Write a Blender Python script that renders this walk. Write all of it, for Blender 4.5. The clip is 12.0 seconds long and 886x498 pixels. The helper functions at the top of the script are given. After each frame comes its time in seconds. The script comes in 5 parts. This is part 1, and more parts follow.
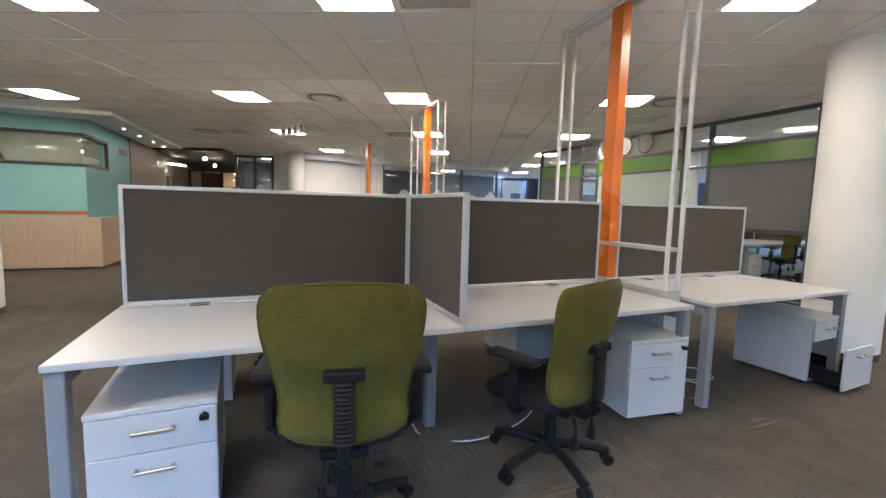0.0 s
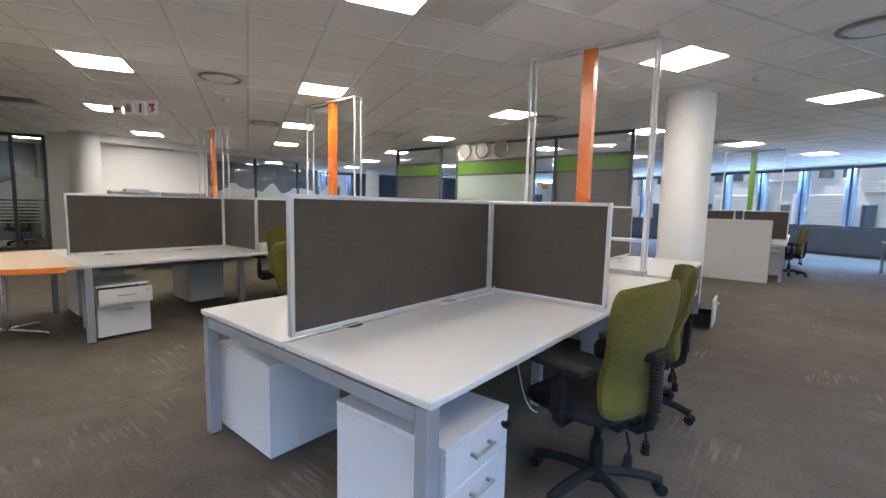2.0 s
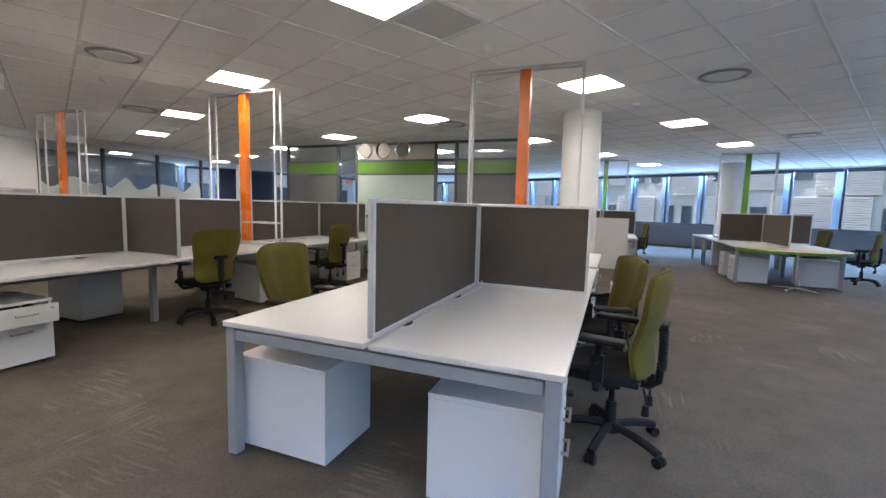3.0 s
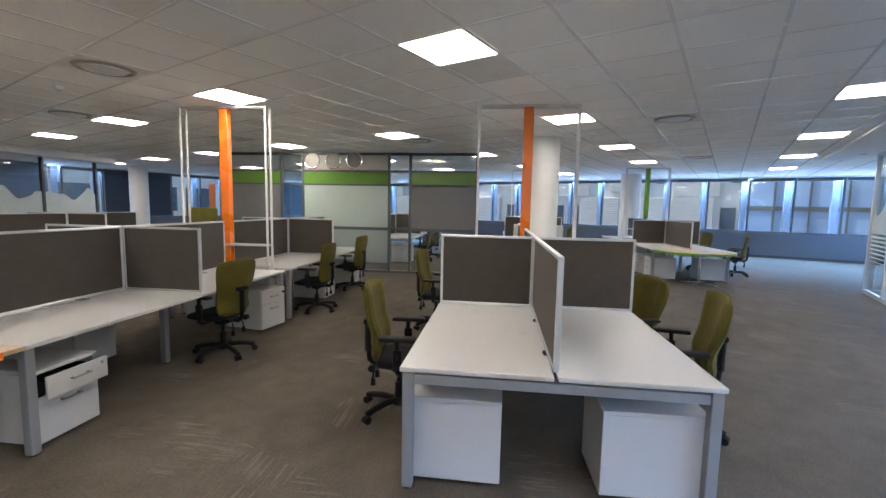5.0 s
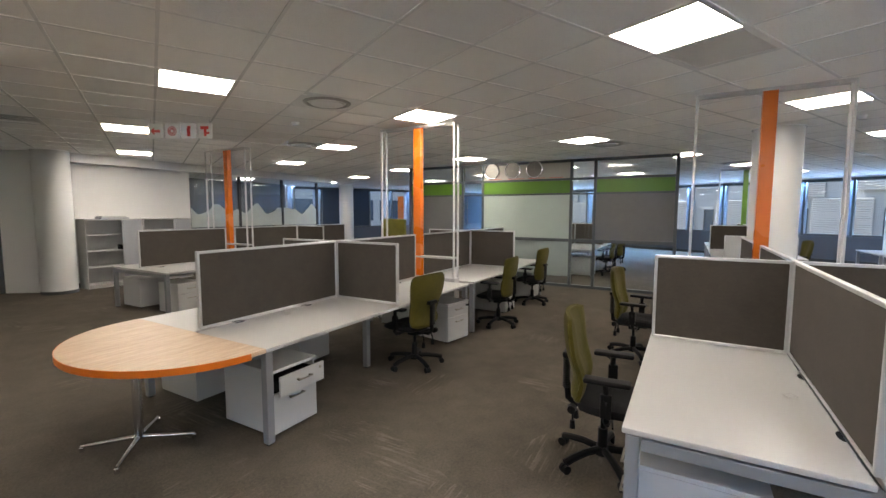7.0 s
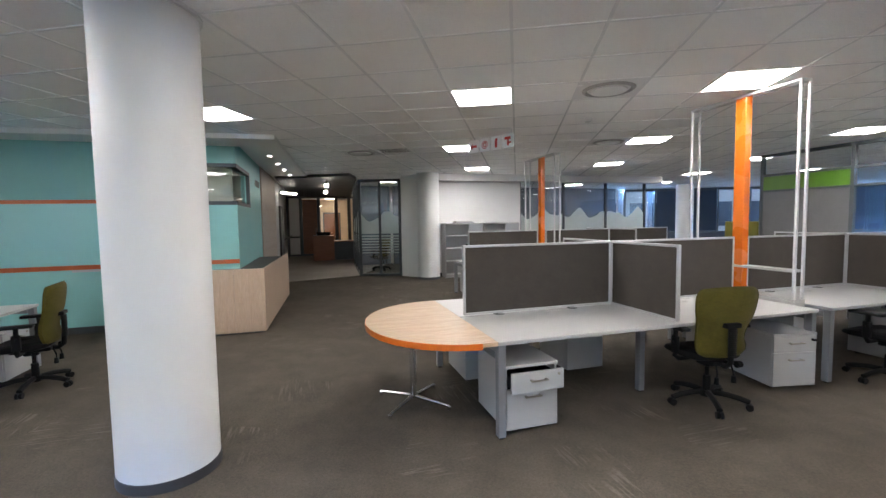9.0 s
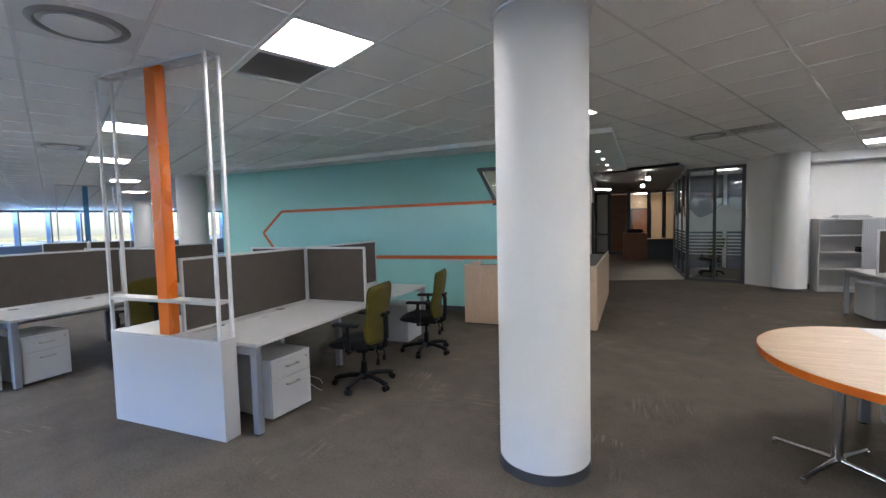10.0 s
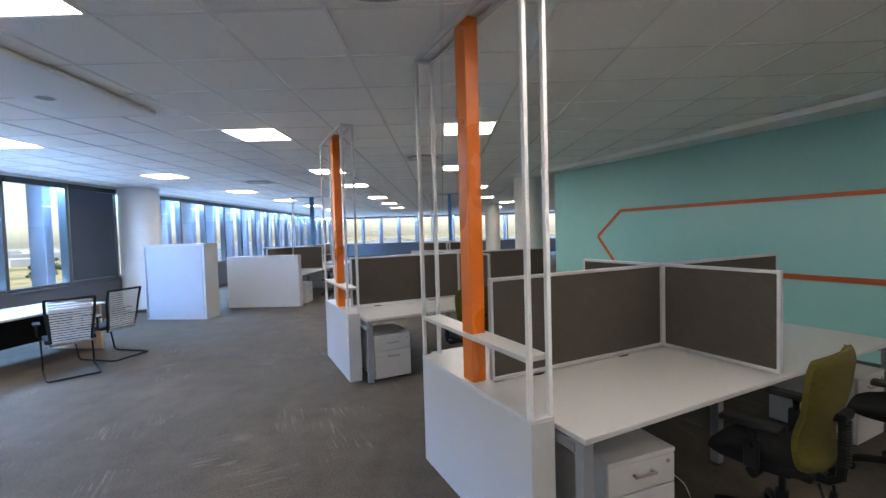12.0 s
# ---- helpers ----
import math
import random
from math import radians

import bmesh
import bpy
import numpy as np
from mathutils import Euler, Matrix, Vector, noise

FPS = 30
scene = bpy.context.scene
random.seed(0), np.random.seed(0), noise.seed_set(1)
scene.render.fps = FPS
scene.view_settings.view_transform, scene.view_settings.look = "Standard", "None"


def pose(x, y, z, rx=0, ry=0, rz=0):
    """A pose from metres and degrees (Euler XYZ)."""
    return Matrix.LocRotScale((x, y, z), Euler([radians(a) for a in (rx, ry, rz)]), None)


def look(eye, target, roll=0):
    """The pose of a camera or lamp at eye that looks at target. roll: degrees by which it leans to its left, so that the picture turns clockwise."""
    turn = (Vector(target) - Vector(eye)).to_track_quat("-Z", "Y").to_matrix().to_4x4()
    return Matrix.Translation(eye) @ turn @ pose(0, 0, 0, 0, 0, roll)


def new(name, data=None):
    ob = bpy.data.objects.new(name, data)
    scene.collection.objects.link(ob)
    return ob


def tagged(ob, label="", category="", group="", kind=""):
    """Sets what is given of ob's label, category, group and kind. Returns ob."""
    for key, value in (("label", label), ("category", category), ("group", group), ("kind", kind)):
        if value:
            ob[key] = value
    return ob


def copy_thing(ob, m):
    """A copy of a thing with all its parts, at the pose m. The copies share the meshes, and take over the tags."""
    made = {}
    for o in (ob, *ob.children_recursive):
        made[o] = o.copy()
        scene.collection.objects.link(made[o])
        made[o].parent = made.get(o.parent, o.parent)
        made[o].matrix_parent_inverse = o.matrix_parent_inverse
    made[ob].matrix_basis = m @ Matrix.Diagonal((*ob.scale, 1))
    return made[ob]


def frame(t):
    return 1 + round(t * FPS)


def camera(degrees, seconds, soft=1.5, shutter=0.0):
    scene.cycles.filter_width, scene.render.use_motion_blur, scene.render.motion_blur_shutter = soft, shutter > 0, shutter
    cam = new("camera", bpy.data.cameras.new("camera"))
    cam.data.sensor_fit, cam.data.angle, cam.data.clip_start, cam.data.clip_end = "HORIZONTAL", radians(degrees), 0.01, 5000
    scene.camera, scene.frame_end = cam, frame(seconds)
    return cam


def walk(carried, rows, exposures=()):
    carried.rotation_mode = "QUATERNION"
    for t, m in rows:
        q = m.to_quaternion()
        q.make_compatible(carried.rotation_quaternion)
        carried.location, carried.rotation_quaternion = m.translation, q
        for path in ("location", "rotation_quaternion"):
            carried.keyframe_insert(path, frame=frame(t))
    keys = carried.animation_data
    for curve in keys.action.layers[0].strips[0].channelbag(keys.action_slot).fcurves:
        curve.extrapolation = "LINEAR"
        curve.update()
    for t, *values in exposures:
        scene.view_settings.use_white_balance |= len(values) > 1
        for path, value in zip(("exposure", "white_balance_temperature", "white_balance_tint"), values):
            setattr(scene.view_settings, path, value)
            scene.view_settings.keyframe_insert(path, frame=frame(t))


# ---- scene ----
cam = camera(91.8, 12.0)
PATH = [
    (0, (0.53, 0.312, 1.305), (1.306, 2.145, 1.111), 1.5),
    (0.5, (0.078, 0.543, 1.301), (1.059, 2.274, 1.1), 1.5),
    (1, (-0.356, 0.75, 1.318), (0.818, 2.357, 1.114), 1.4),
    (1.5, (-0.742, 1.026, 1.31), (0.62, 2.477, 1.109), 1.2),
    (2, (-1.149, 1.313, 1.344), (0.389, 2.576, 1.14), 1.3),
    (2.5, (-1.506, 1.625, 1.338), (0.222, 2.612, 1.138), 1.4),
    (3, (-1.789, 2.015, 1.347), (0.064, 2.743, 1.152), 1.5),
    (3.5, (-2.026, 2.386, 1.381), (-0.096, 2.87, 1.178), 1.6),
    (5.5, (-2.568, 3.516, 1.699), (-0.593, 3.764, 1.502), 1.1),
    (6, (-2.637, 3.595, 1.724), (-0.715, 4.114, 1.534), 0.7),
    (6.5, (-2.508, 3.649, 1.721), (-0.673, 4.424, 1.539), 0.4),
    (8.5, (-1.43, 3.509, 1.608), (-0.373, 5.202, 1.468), -0.6),
    (9, (-1.478, 3.413, 1.605), (-0.913, 5.327, 1.473), -0.9),
    (9.5, (-1.703, 3.541, 1.611), (-1.856, 5.531, 1.488), -1.5),
    (10, (-2.021, 3.7, 1.615), (-2.754, 5.557, 1.496), -1.4),
    (10.5, (-2.38, 3.854, 1.62), (-3.491, 5.514, 1.513), -1.3),
    (11, (-2.643, 4.184, 1.638), (-4.016, 5.635, 1.542), -1.5),
    (11.5, (-2.922, 4.48, 1.659), (-4.525, 5.673, 1.572), -1.5),
    (12, (-3.136, 4.803, 1.674), (-4.93, 5.684, 1.593), -1.7),
]
walk(cam, [(t, look(eye, target, roll)) for t, eye, target, roll in PATH], [(0.0, 2.68, 7000, 13), (2.5, 2.55, 6650, 13), (5.5, 2.36, 6800, 13), (6.5, 2.32, 7000, 13), (8.5, 2.70, 6300, 13), (10.5, 2.38, 6000, 13), (11.5, 2.31, 6400, 13), (12.0, 2.13, 6700, 13)])

# ---- world, light ----
GRID = -25.0  # the building's outer walls and the ceiling grid stand at this angle to the desks
CEIL = 2.916
ga = radians(GRID)
GU, GV = Vector((math.cos(ga), math.sin(ga), 0)), Vector((-math.sin(ga), math.cos(ga), 0))
ca = radians(-26.2)
CU, CV = Vector((math.cos(ca), math.sin(ca), 0)), Vector((-math.sin(ca), math.cos(ca), 0))
GRIDM = Matrix.Rotation(ca, 4, "Z")


def uv(u, v, z=0.0):
    return GU * u + GV * v + Vector((0, 0, z))


world = bpy.data.worlds.new("world")
scene.world = world
world.use_nodes = True
wn = world.node_tree
sky = wn.nodes.new("ShaderNodeTexSky")
sky.sky_type, sky.sun_disc = "NISHITA", False
sky.sun_elevation, sky.sun_rotation = radians(52), radians(12)
sky.altitude, sky.dust_density = 20, 1.5
wn.links.new(sky.outputs["Color"], wn.nodes["Background"].inputs["Color"])
wn.nodes["Background"].inputs["Strength"].default_value = 0.085
sun_data = bpy.data.lights.new("sun", "SUN")
sun_data.energy, sun_data.angle, sun_data.color = 2.0, radians(0.5), (1.0, 0.96, 0.9)
sun = new("sun", sun_data)
sun.rotation_euler = Vector((-0.208 * 0.616, -0.978 * 0.616, -0.788)).to_track_quat("-Z", "Y").to_euler()
LAMP = 7.2
DAYLIGHT = (0.24, 0.50, 1.0)
GROUNDLIGHT = (0.34, 0.58, 1.0)


# ---- materials ----
def nodes(name, rough=0.5, metal=0.0, spec=0.5):
    m = bpy.data.materials.new(name)
    m.use_nodes = True
    b = m.node_tree.nodes["Principled BSDF"]
    b.inputs["Roughness"].default_value = rough
    b.inputs["Metallic"].default_value = metal
    b.inputs["Specular IOR Level"].default_value = spec
    return m, m.node_tree, b


def coords(t, scale=(1, 1, 1), rot=0.0, local=False):
    tc, mp = t.nodes.new("ShaderNodeTexCoord"), t.nodes.new("ShaderNodeMapping")
    if local:
        t.links.new(tc.outputs["Object"], mp.inputs["Vector"])
    else:
        geo = t.nodes.new("ShaderNodeNewGeometry")
        t.links.new(geo.outputs["Position"], mp.inputs["Vector"])
    mp.inputs["Scale"].default_value = scale
    mp.inputs["Rotation"].default_value = (0, 0, rot)
    return mp.outputs["Vector"]


def noise_tex(t, vec, scale, detail=3.0, rough=0.6):
    n = t.nodes.new("ShaderNodeTexNoise")
    n.inputs["Scale"].default_value, n.inputs["Detail"].default_value, n.inputs["Roughness"].default_value = scale, detail, rough
    t.links.new(vec, n.inputs["Vector"])
    return n.outputs["Fac"]


def ramp(t, fac, stops):
    r = t.nodes.new("ShaderNodeValToRGB")
    e = r.color_ramp.elements
    while len(e) < len(stops):
        e.new(0.5)
    for el, (p, c) in zip(e, stops):
        el.position, el.color = p, (*c, 1)
    t.links.new(fac, r.inputs["Fac"])
    return r.outputs["Color"]


def blend(t, fac, a, b, mode="MIX"):
    m = t.nodes.new("ShaderNodeMix")
    m.data_type, m.blend_type = "RGBA", mode
    for sock, v in ((m.inputs["Factor"], fac), (m.inputs["A"], a), (m.inputs["B"], b)):
        if isinstance(v, (float, int)):
            sock.default_value = v
        elif isinstance(v, tuple):
            sock.default_value = (*v, 1)
        else:
            t.links.new(v, sock)
    return m.outputs["Result"]


def bump(t, b, height, strength, dist=0.002):
    n = t.nodes.new("ShaderNodeBump")
    n.inputs["Strength"].default_value, n.inputs["Distance"].default_value = strength, dist
    t.links.new(height, n.inputs["Height"])
    t.links.new(n.outputs["Normal"], b.inputs["Normal"])


def surface(name, col, rough=0.5, metal=0.0, vary=0.08, scale=3.0, fine=60.0, relief=0.0, spec=0.5, rough_vary=0.08):
    """A plain painted or moulded surface with faint large and small variation."""
    m, t, b = nodes(name, rough, metal, spec)
    v = coords(t)
    big, small = noise_tex(t, v, scale), noise_tex(t, v, fine)
    lo, hi = tuple(c * (1 - vary) for c in col), tuple(min(1, c * (1 + vary)) for c in col)
    c1 = ramp(t, big, [(0.3, lo), (0.7, hi)])
    c2 = ramp(t, small, [(0.3, (1 - vary * 0.5,) * 3), (0.7, (1.0,) * 3)])
    t.links.new(blend(t, 1.0, c1, c2, "MULTIPLY"), b.inputs["Base Color"])
    r = ramp(t, big, [(0.2, (max(0.02, rough - rough_vary),) * 3), (0.8, (min(1, rough + rough_vary),) * 3)])
    t.links.new(r, b.inputs["Roughness"])
    if relief:
        bump(t, b, small, relief)
    return m


def carpet_material():
    """Carpet tiles in taupe, with patches of pale parallel scratches that follow each tile's turn."""
    m, t, b = nodes("carpet", 0.95, 0, 0.12)
    rot = radians(-GRID)
    v = coords(t, rot=rot)
    big = ramp(t, noise_tex(t, v, 0.5, 4), [(0.3, (0.066, 0.056, 0.044)), (0.7, (0.094, 0.081, 0.063))])
    mid = ramp(t, noise_tex(t, v, 4.0, 4, 0.7), [(0.3, (0.86,) * 3), (0.7, (1.10,) * 3)])
    cell = t.nodes.new("ShaderNodeVectorMath")
    cell.operation = "FLOOR"
    t.links.new(coords(t, (2, 2, 0), rot), cell.inputs[0])
    wn1 = t.nodes.new("ShaderNodeTexWhiteNoise")
    t.links.new(cell.outputs["Vector"], wn1.inputs["Vector"])
    along = noise_tex(t, coords(t, (1.5, 26, 1), rot), 1.7, 2, 0.5)
    across = noise_tex(t, coords(t, (26, 1.5, 1), rot), 1.7, 2, 0.5)
    turn = t.nodes.new("ShaderNodeMath")
    turn.operation = "GREATER_THAN"
    turn.inputs[1].default_value = 0.5
    t.links.new(wn1.outputs["Value"], turn.inputs[0])
    lines = ramp(t, blend(t, turn.outputs[0], along, across), [(0.53, (0, 0, 0)), (0.60, (1, 1, 1))])
    wn2 = t.nodes.new("ShaderNodeSeparateColor")
    t.links.new(wn1.outputs["Color"], wn2.inputs["Color"])
    chosen = ramp(t, wn2.outputs["Green"], [(0.70, (0, 0, 0)), (0.86, (0.5, 0.5, 0.5))])
    patch = ramp(t, noise_tex(t, v, 2.6, 2), [(0.44, (0, 0, 0)), (0.60, (1, 1, 1))])
    mask = blend(t, 1.0, blend(t, 1.0, lines, chosen, "MULTIPLY"), patch, "MULTIPLY")
    pile = noise_tex(t, v, 240, 2)
    tuft = noise_tex(t, v, 55, 3, 0.75)
    c = blend(t, 1.0, big, mid, "MULTIPLY")
    c = blend(t, 1.0, c, ramp(t, wn2.outputs["Blue"], [(0.0, (0.96,) * 3), (1.0, (1.03,) * 3)]), "MULTIPLY")
    c = blend(t, mask, c, (0.17, 0.15, 0.122))
    c = blend(t, 1.0, c, ramp(t, pile, [(0.3, (0.8,) * 3), (0.7, (1.18,) * 3)]), "MULTIPLY")
    c = blend(t, 1.0, c, ramp(t, tuft, [(0.3, (0.76,) * 3), (0.7, (1.22,) * 3)]), "MULTIPLY")
    t.links.new(c, b.inputs["Base Color"])
    bump(t, b, pile, 0.35, 0.004)
    return m


def fabric(name, col, weave=420.0, vary=0.12, rough=0.92, sheen=0.08):
    m, t, b = nodes(name, rough, 0, 0.2)
    v = coords(t, local=True)
    th = noise_tex(t, v, weave, 2)
    big = noise_tex(t, v, 7.0, 3)
    c = ramp(t, big, [(0.3, tuple(x * (1 - vary) for x in col)), (0.7, tuple(x * (1 + vary) for x in col))])
    c = blend(t, 1.0, c, ramp(t, th, [(0.3, (0.7,) * 3), (0.7, (1.2,) * 3)]), "MULTIPLY")
    slub = noise_tex(t, coords(t, (40, 40, 150), local=True), 1.0, 3, 0.7)
    c = blend(t, 1.0, c, ramp(t, slub, [(0.3, (1 - 1.7 * vary,) * 3), (0.7, (1 + 1.2 * vary,) * 3)]), "MULTIPLY")
    t.links.new(c, b.inputs["Base Color"])
    b.inputs["Sheen Weight"].default_value = sheen
    bump(t, b, th, 0.4, 0.002)
    return m


def wood(name, dark, light, scale=1.0, rough=0.45, upright=False):
    m, t, b = nodes(name, rough, 0, 0.4)
    v = coords(t, (22 * scale, 22 * scale, 1.4 * scale) if upright else (1.4 * scale, 22 * scale, 22 * scale), local=True)
    g = noise_tex(t, v, 2.2, 5, 0.65)
    fine = noise_tex(t, v, 9.0, 3)
    c = ramp(t, g, [(0.3, dark), (0.72, light)])
    c = blend(t, 1.0, c, ramp(t, fine, [(0.35, (0.86,) * 3), (0.65, (1.05,) * 3)]), "MULTIPLY")
    t.links.new(c, b.inputs["Base Color"])
    bump(t, b, fine, 0.08, 0.001)
    return m


def glass(name, tint=(0.96, 0.985, 0.98), sheen=0.04):
    """Thin architectural glass: clear, with a mirror-like sheen that grows at a slant."""
    m = bpy.data.materials.new(name)
    m.use_nodes = True
    t = m.node_tree
    t.nodes.clear()
    out, mix = t.nodes.new("ShaderNodeOutputMaterial"), t.nodes.new("ShaderNodeMixShader")
    tr, gl, lw = t.nodes.new("ShaderNodeBsdfTransparent"), t.nodes.new("ShaderNodeBsdfGlossy"), t.nodes.new("ShaderNodeLayerWeight")
    tr.inputs["Color"].default_value = (*tint, 1)
    gl.inputs["Roughness"].default_value = 0.01
    lw.inputs["Blend"].default_value = 0.5
    pw, sc = t.nodes.new("ShaderNodeMath"), t.nodes.new("ShaderNodeMath")
    pw.operation, sc.operation = "POWER", "MULTIPLY_ADD"
    pw.inputs[1].default_value, sc.inputs[1].default_value, sc.inputs[2].default_value = 5.0, 0.9, sheen
    t.links.new(lw.outputs["Facing"], pw.inputs[0])
    t.links.new(pw.outputs[0], sc.inputs[0])
    t.links.new(sc.outputs[0], mix.inputs["Fac"])
    t.links.new(tr.outputs["BSDF"], mix.inputs[1])
    t.links.new(gl.outputs["BSDF"], mix.inputs[2])
    t.links.new(mix.outputs["Shader"], out.inputs["Surface"])
    return m


def glow(name, col, strength):
    m, t, b = nodes(name, 0.4)
    b.inputs["Base Color"].default_value = (0.9, 0.9, 0.9, 1)
    b.inputs["Emission Color"].default_value = (*col, 1)
    b.inputs["Emission Strength"].default_value = strength
    return m


def ceiling_material():
    m, t, b = nodes("ceiling_tile", 0.9, 0, 0.2)
    v = coords(t)
    f, big = noise_tex(t, v, 130, 2), noise_tex(t, v, 0.6, 3)
    c = ramp(t, big, [(0.3, (0.93, 0.92, 0.90)), (0.7, (0.96, 0.955, 0.94))])
    isl = t.nodes.new("ShaderNodeNewGeometry")
    c = blend(t, 1.0, c, ramp(t, isl.outputs["Random Per Island"], [(0.0, (0.97,) * 3), (1.0, (1.0,) * 3)]), "MULTIPLY")
    c = blend(t, 1.0, c, ramp(t, f, [(0.36, (0.9,) * 3), (0.46, (1.0,) * 3)]), "MULTIPLY")
    t.links.new(c, b.inputs["Base Color"])
    bump(t, b, f, 0.15, 0.002)
    return m


CARPET = carpet_material()
TILE = ceiling_material()
TBAR = surface("tee_bar_white_metal", (0.94, 0.94, 0.93), 0.22, 0, 0.03, relief=0.0)
BEIGE = surface("beige_wall_paint", (0.34, 0.30, 0.24), 0.7, 0, 0.04, 1.2, 90, 0.05)
LAMINATE = surface("white_laminate", (0.42, 0.414, 0.403), 0.32, 0, 0.012, 1.2, relief=0.0, rough_vary=0.04)
LAMINATE_GREY = surface("pale_grey_laminate", (0.33, 0.34, 0.36), 0.45, 0, 0.02, relief=0.0)
STEEL_GREY = surface("silver_grey_coated_steel", (0.22, 0.225, 0.235), 0.45, 0.25, 0.04)
ALU = surface("anodised_aluminium", (0.50, 0.505, 0.51), 0.4, 0.5, 0.04)
CHROME = surface("chrome", (0.75, 0.75, 0.76), 0.14, 1.0, 0.03)
HANDLE = surface("brushed_nickel", (0.33, 0.30, 0.26), 0.35, 0.9, 0.06)
BLACK = surface("black_plastic", (0.007, 0.007, 0.0075), 0.6, 0, 0.15, spec=0.15)
SEATCLOTH = fabric("black_seat_cloth", (0.008, 0.008, 0.009), sheen=0.0)
SCREEN = fabric("taupe_screen_cloth", (0.064, 0.055, 0.046), 520, 0.06, sheen=0.03)
GREENCLOTH = fabric("olive_green_upholstery", (0.073, 0.062, 0.010), 300, 0.13, sheen=0.03)
ORANGE = surface("orange_gloss_paint", (0.60, 0.135, 0.010), 0.28, 0, 0.02, 1.0)
ORANGELINE = surface("burnt_orange_line_paint", (0.42, 0.085, 0.012), 0.4, 0, 0.03)
GREENPAINT = surface("green_gloss_paint", (0.080, 0.19, 0.014), 0.35, 0, 0.03)
BLUEPAINT = surface("blue_gloss_paint", (0.02, 0.13, 0.26), 0.35, 0, 0.05)
PLASTER = surface("white_ceiling_plaster", (0.86, 0.855, 0.84), 0.6, 0, 0.015, 1.0, 70, 0.01)
WHITEPAINT = surface("white_wall_paint", (0.70, 0.69, 0.67), 0.7, 0, 0.025, 1.2, 90, 0.02)
COLUMNPAINT = surface("column_white_paint", (0.63, 0.62, 0.595), 0.55, 0, 0.03, 1.5, 70, 0.02)
FRAMEWHITE = surface("white_coated_tube", (0.58, 0.58, 0.575), 0.35, 0, 0.03)
TEAL = surface("teal_wall_paint", (0.235, 0.50, 0.475), 0.5, 0, 0.04, 1.0, 80, 0.05)
TEALGLOSS = surface("glossy_teal_writing_wall", (0.27, 0.54, 0.54), 0.1, 0, 0.02, 1.0, 80, 0.0, rough_vary=0.03)
OAK = wood("pale_oak_laminate", (0.42, 0.30, 0.20), (0.60, 0.46, 0.32))
OAKUP = wood("pale_oak_upright", (0.43, 0.31, 0.215), (0.49, 0.37, 0.27), upright=True)
BROWNWOOD = wood("red_brown_veneer", (0.13, 0.05, 0.025), (0.24, 0.10, 0.05))
SLAT = wood("grey_oak_slat", (0.33, 0.275, 0.225), (0.45, 0.385, 0.32), upright=True)
DARKFRAME = surface("dark_grey_frame", (0.045, 0.05, 0.055), 0.45, 0.2, 0.1)
MIDFRAME = surface("slate_grey_frame", (0.065, 0.077, 0.082), 0.45, 0.2, 0.08)
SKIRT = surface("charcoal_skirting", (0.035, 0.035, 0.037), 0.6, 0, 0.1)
DADO = surface("blue_grey_dado_panel", (0.085, 0.095, 0.115), 0.6, 0, 0.05)
GLASS = glass("clear_glass")
WINDOWGLASS = glass("window_glass", (0.92, 0.96, 0.98), 0.03)
FROST = surface("frosted_film", (0.60, 0.66, 0.63), 0.5, 0, 0.05)
ft = FROST.node_tree
fmix, ftr = ft.nodes.new("ShaderNodeMixShader"), ft.nodes.new("ShaderNodeBsdfTransparent")
fmix.inputs["Fac"].default_value = 0.72
ft.links.new(ftr.outputs["BSDF"], fmix.inputs[1])
ft.links.new(ft.nodes["Principled BSDF"].outputs["BSDF"], fmix.inputs[2])
ft.links.new(fmix.outputs["Shader"], ft.nodes["Material Output"].inputs["Surface"])
WHITEBOARD = surface("pale_green_glass_board", (0.38, 0.44, 0.40), 0.06, 0, 0.02, relief=0.0, rough_vary=0.02)
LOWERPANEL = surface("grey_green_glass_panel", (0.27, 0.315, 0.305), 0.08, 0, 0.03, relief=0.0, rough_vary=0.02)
GREYBOARD = fabric("grey_pinboard", (0.16, 0.16, 0.16), 500, 0.04)
BLIND = surface("charcoal_blind_cloth", (0.045, 0.06, 0.085), 0.8, 0, 0.08)
PANEL = glow("light_diffuser", (1.0, 0.945, 0.865), LAMP)
DOWN = glow("downlight_lens", (1.0, 0.9, 0.76), 6.0)
LOBBY = glow("lobby_lens", (1.0, 0.84, 0.62), 4.5)
SPOT = glow("spotlight_lens", (1.0, 0.88, 0.70), 18.0)
RINGGREY = surface("shadow_gap_grey", (0.30, 0.295, 0.285), 0.5, 0.3, 0.06)
CLOCKWHITE = surface("cream_clock_panel", (0.38, 0.36, 0.31), 0.6, 0, 0.02)
DIAL = surface("silvered_dial", (0.21, 0.20, 0.175), 0.32, 0.1, 0.03)
RED = surface("sign_red", (0.55, 0.03, 0.025), 0.5, 0, 0.04)
CABLE = surface("white_cable_sheath", (0.62, 0.62, 0.6), 0.5, 0, 0.05)
VENTWHITE = surface("pale_grey_vent_metal", (0.78, 0.77, 0.75), 0.45, 0.1, 0.03)
CORRIDORGREY = surface("grey_corridor_paint", (0.24, 0.235, 0.225), 0.5, 0, 0.05)
STAIRGLASS = surface("blue_stair_glass", (0.17, 0.26, 0.42), 0.12, 0, 0.15, 0.3)
VINYL = surface("grey_brown_vinyl", (0.15, 0.128, 0.105), 0.4, 0, 0.06, 0.8, 30, 0.0)
OLIVE = fabric("olive_panel_cloth", (0.15, 0.14, 0.02), 300, 0.1)
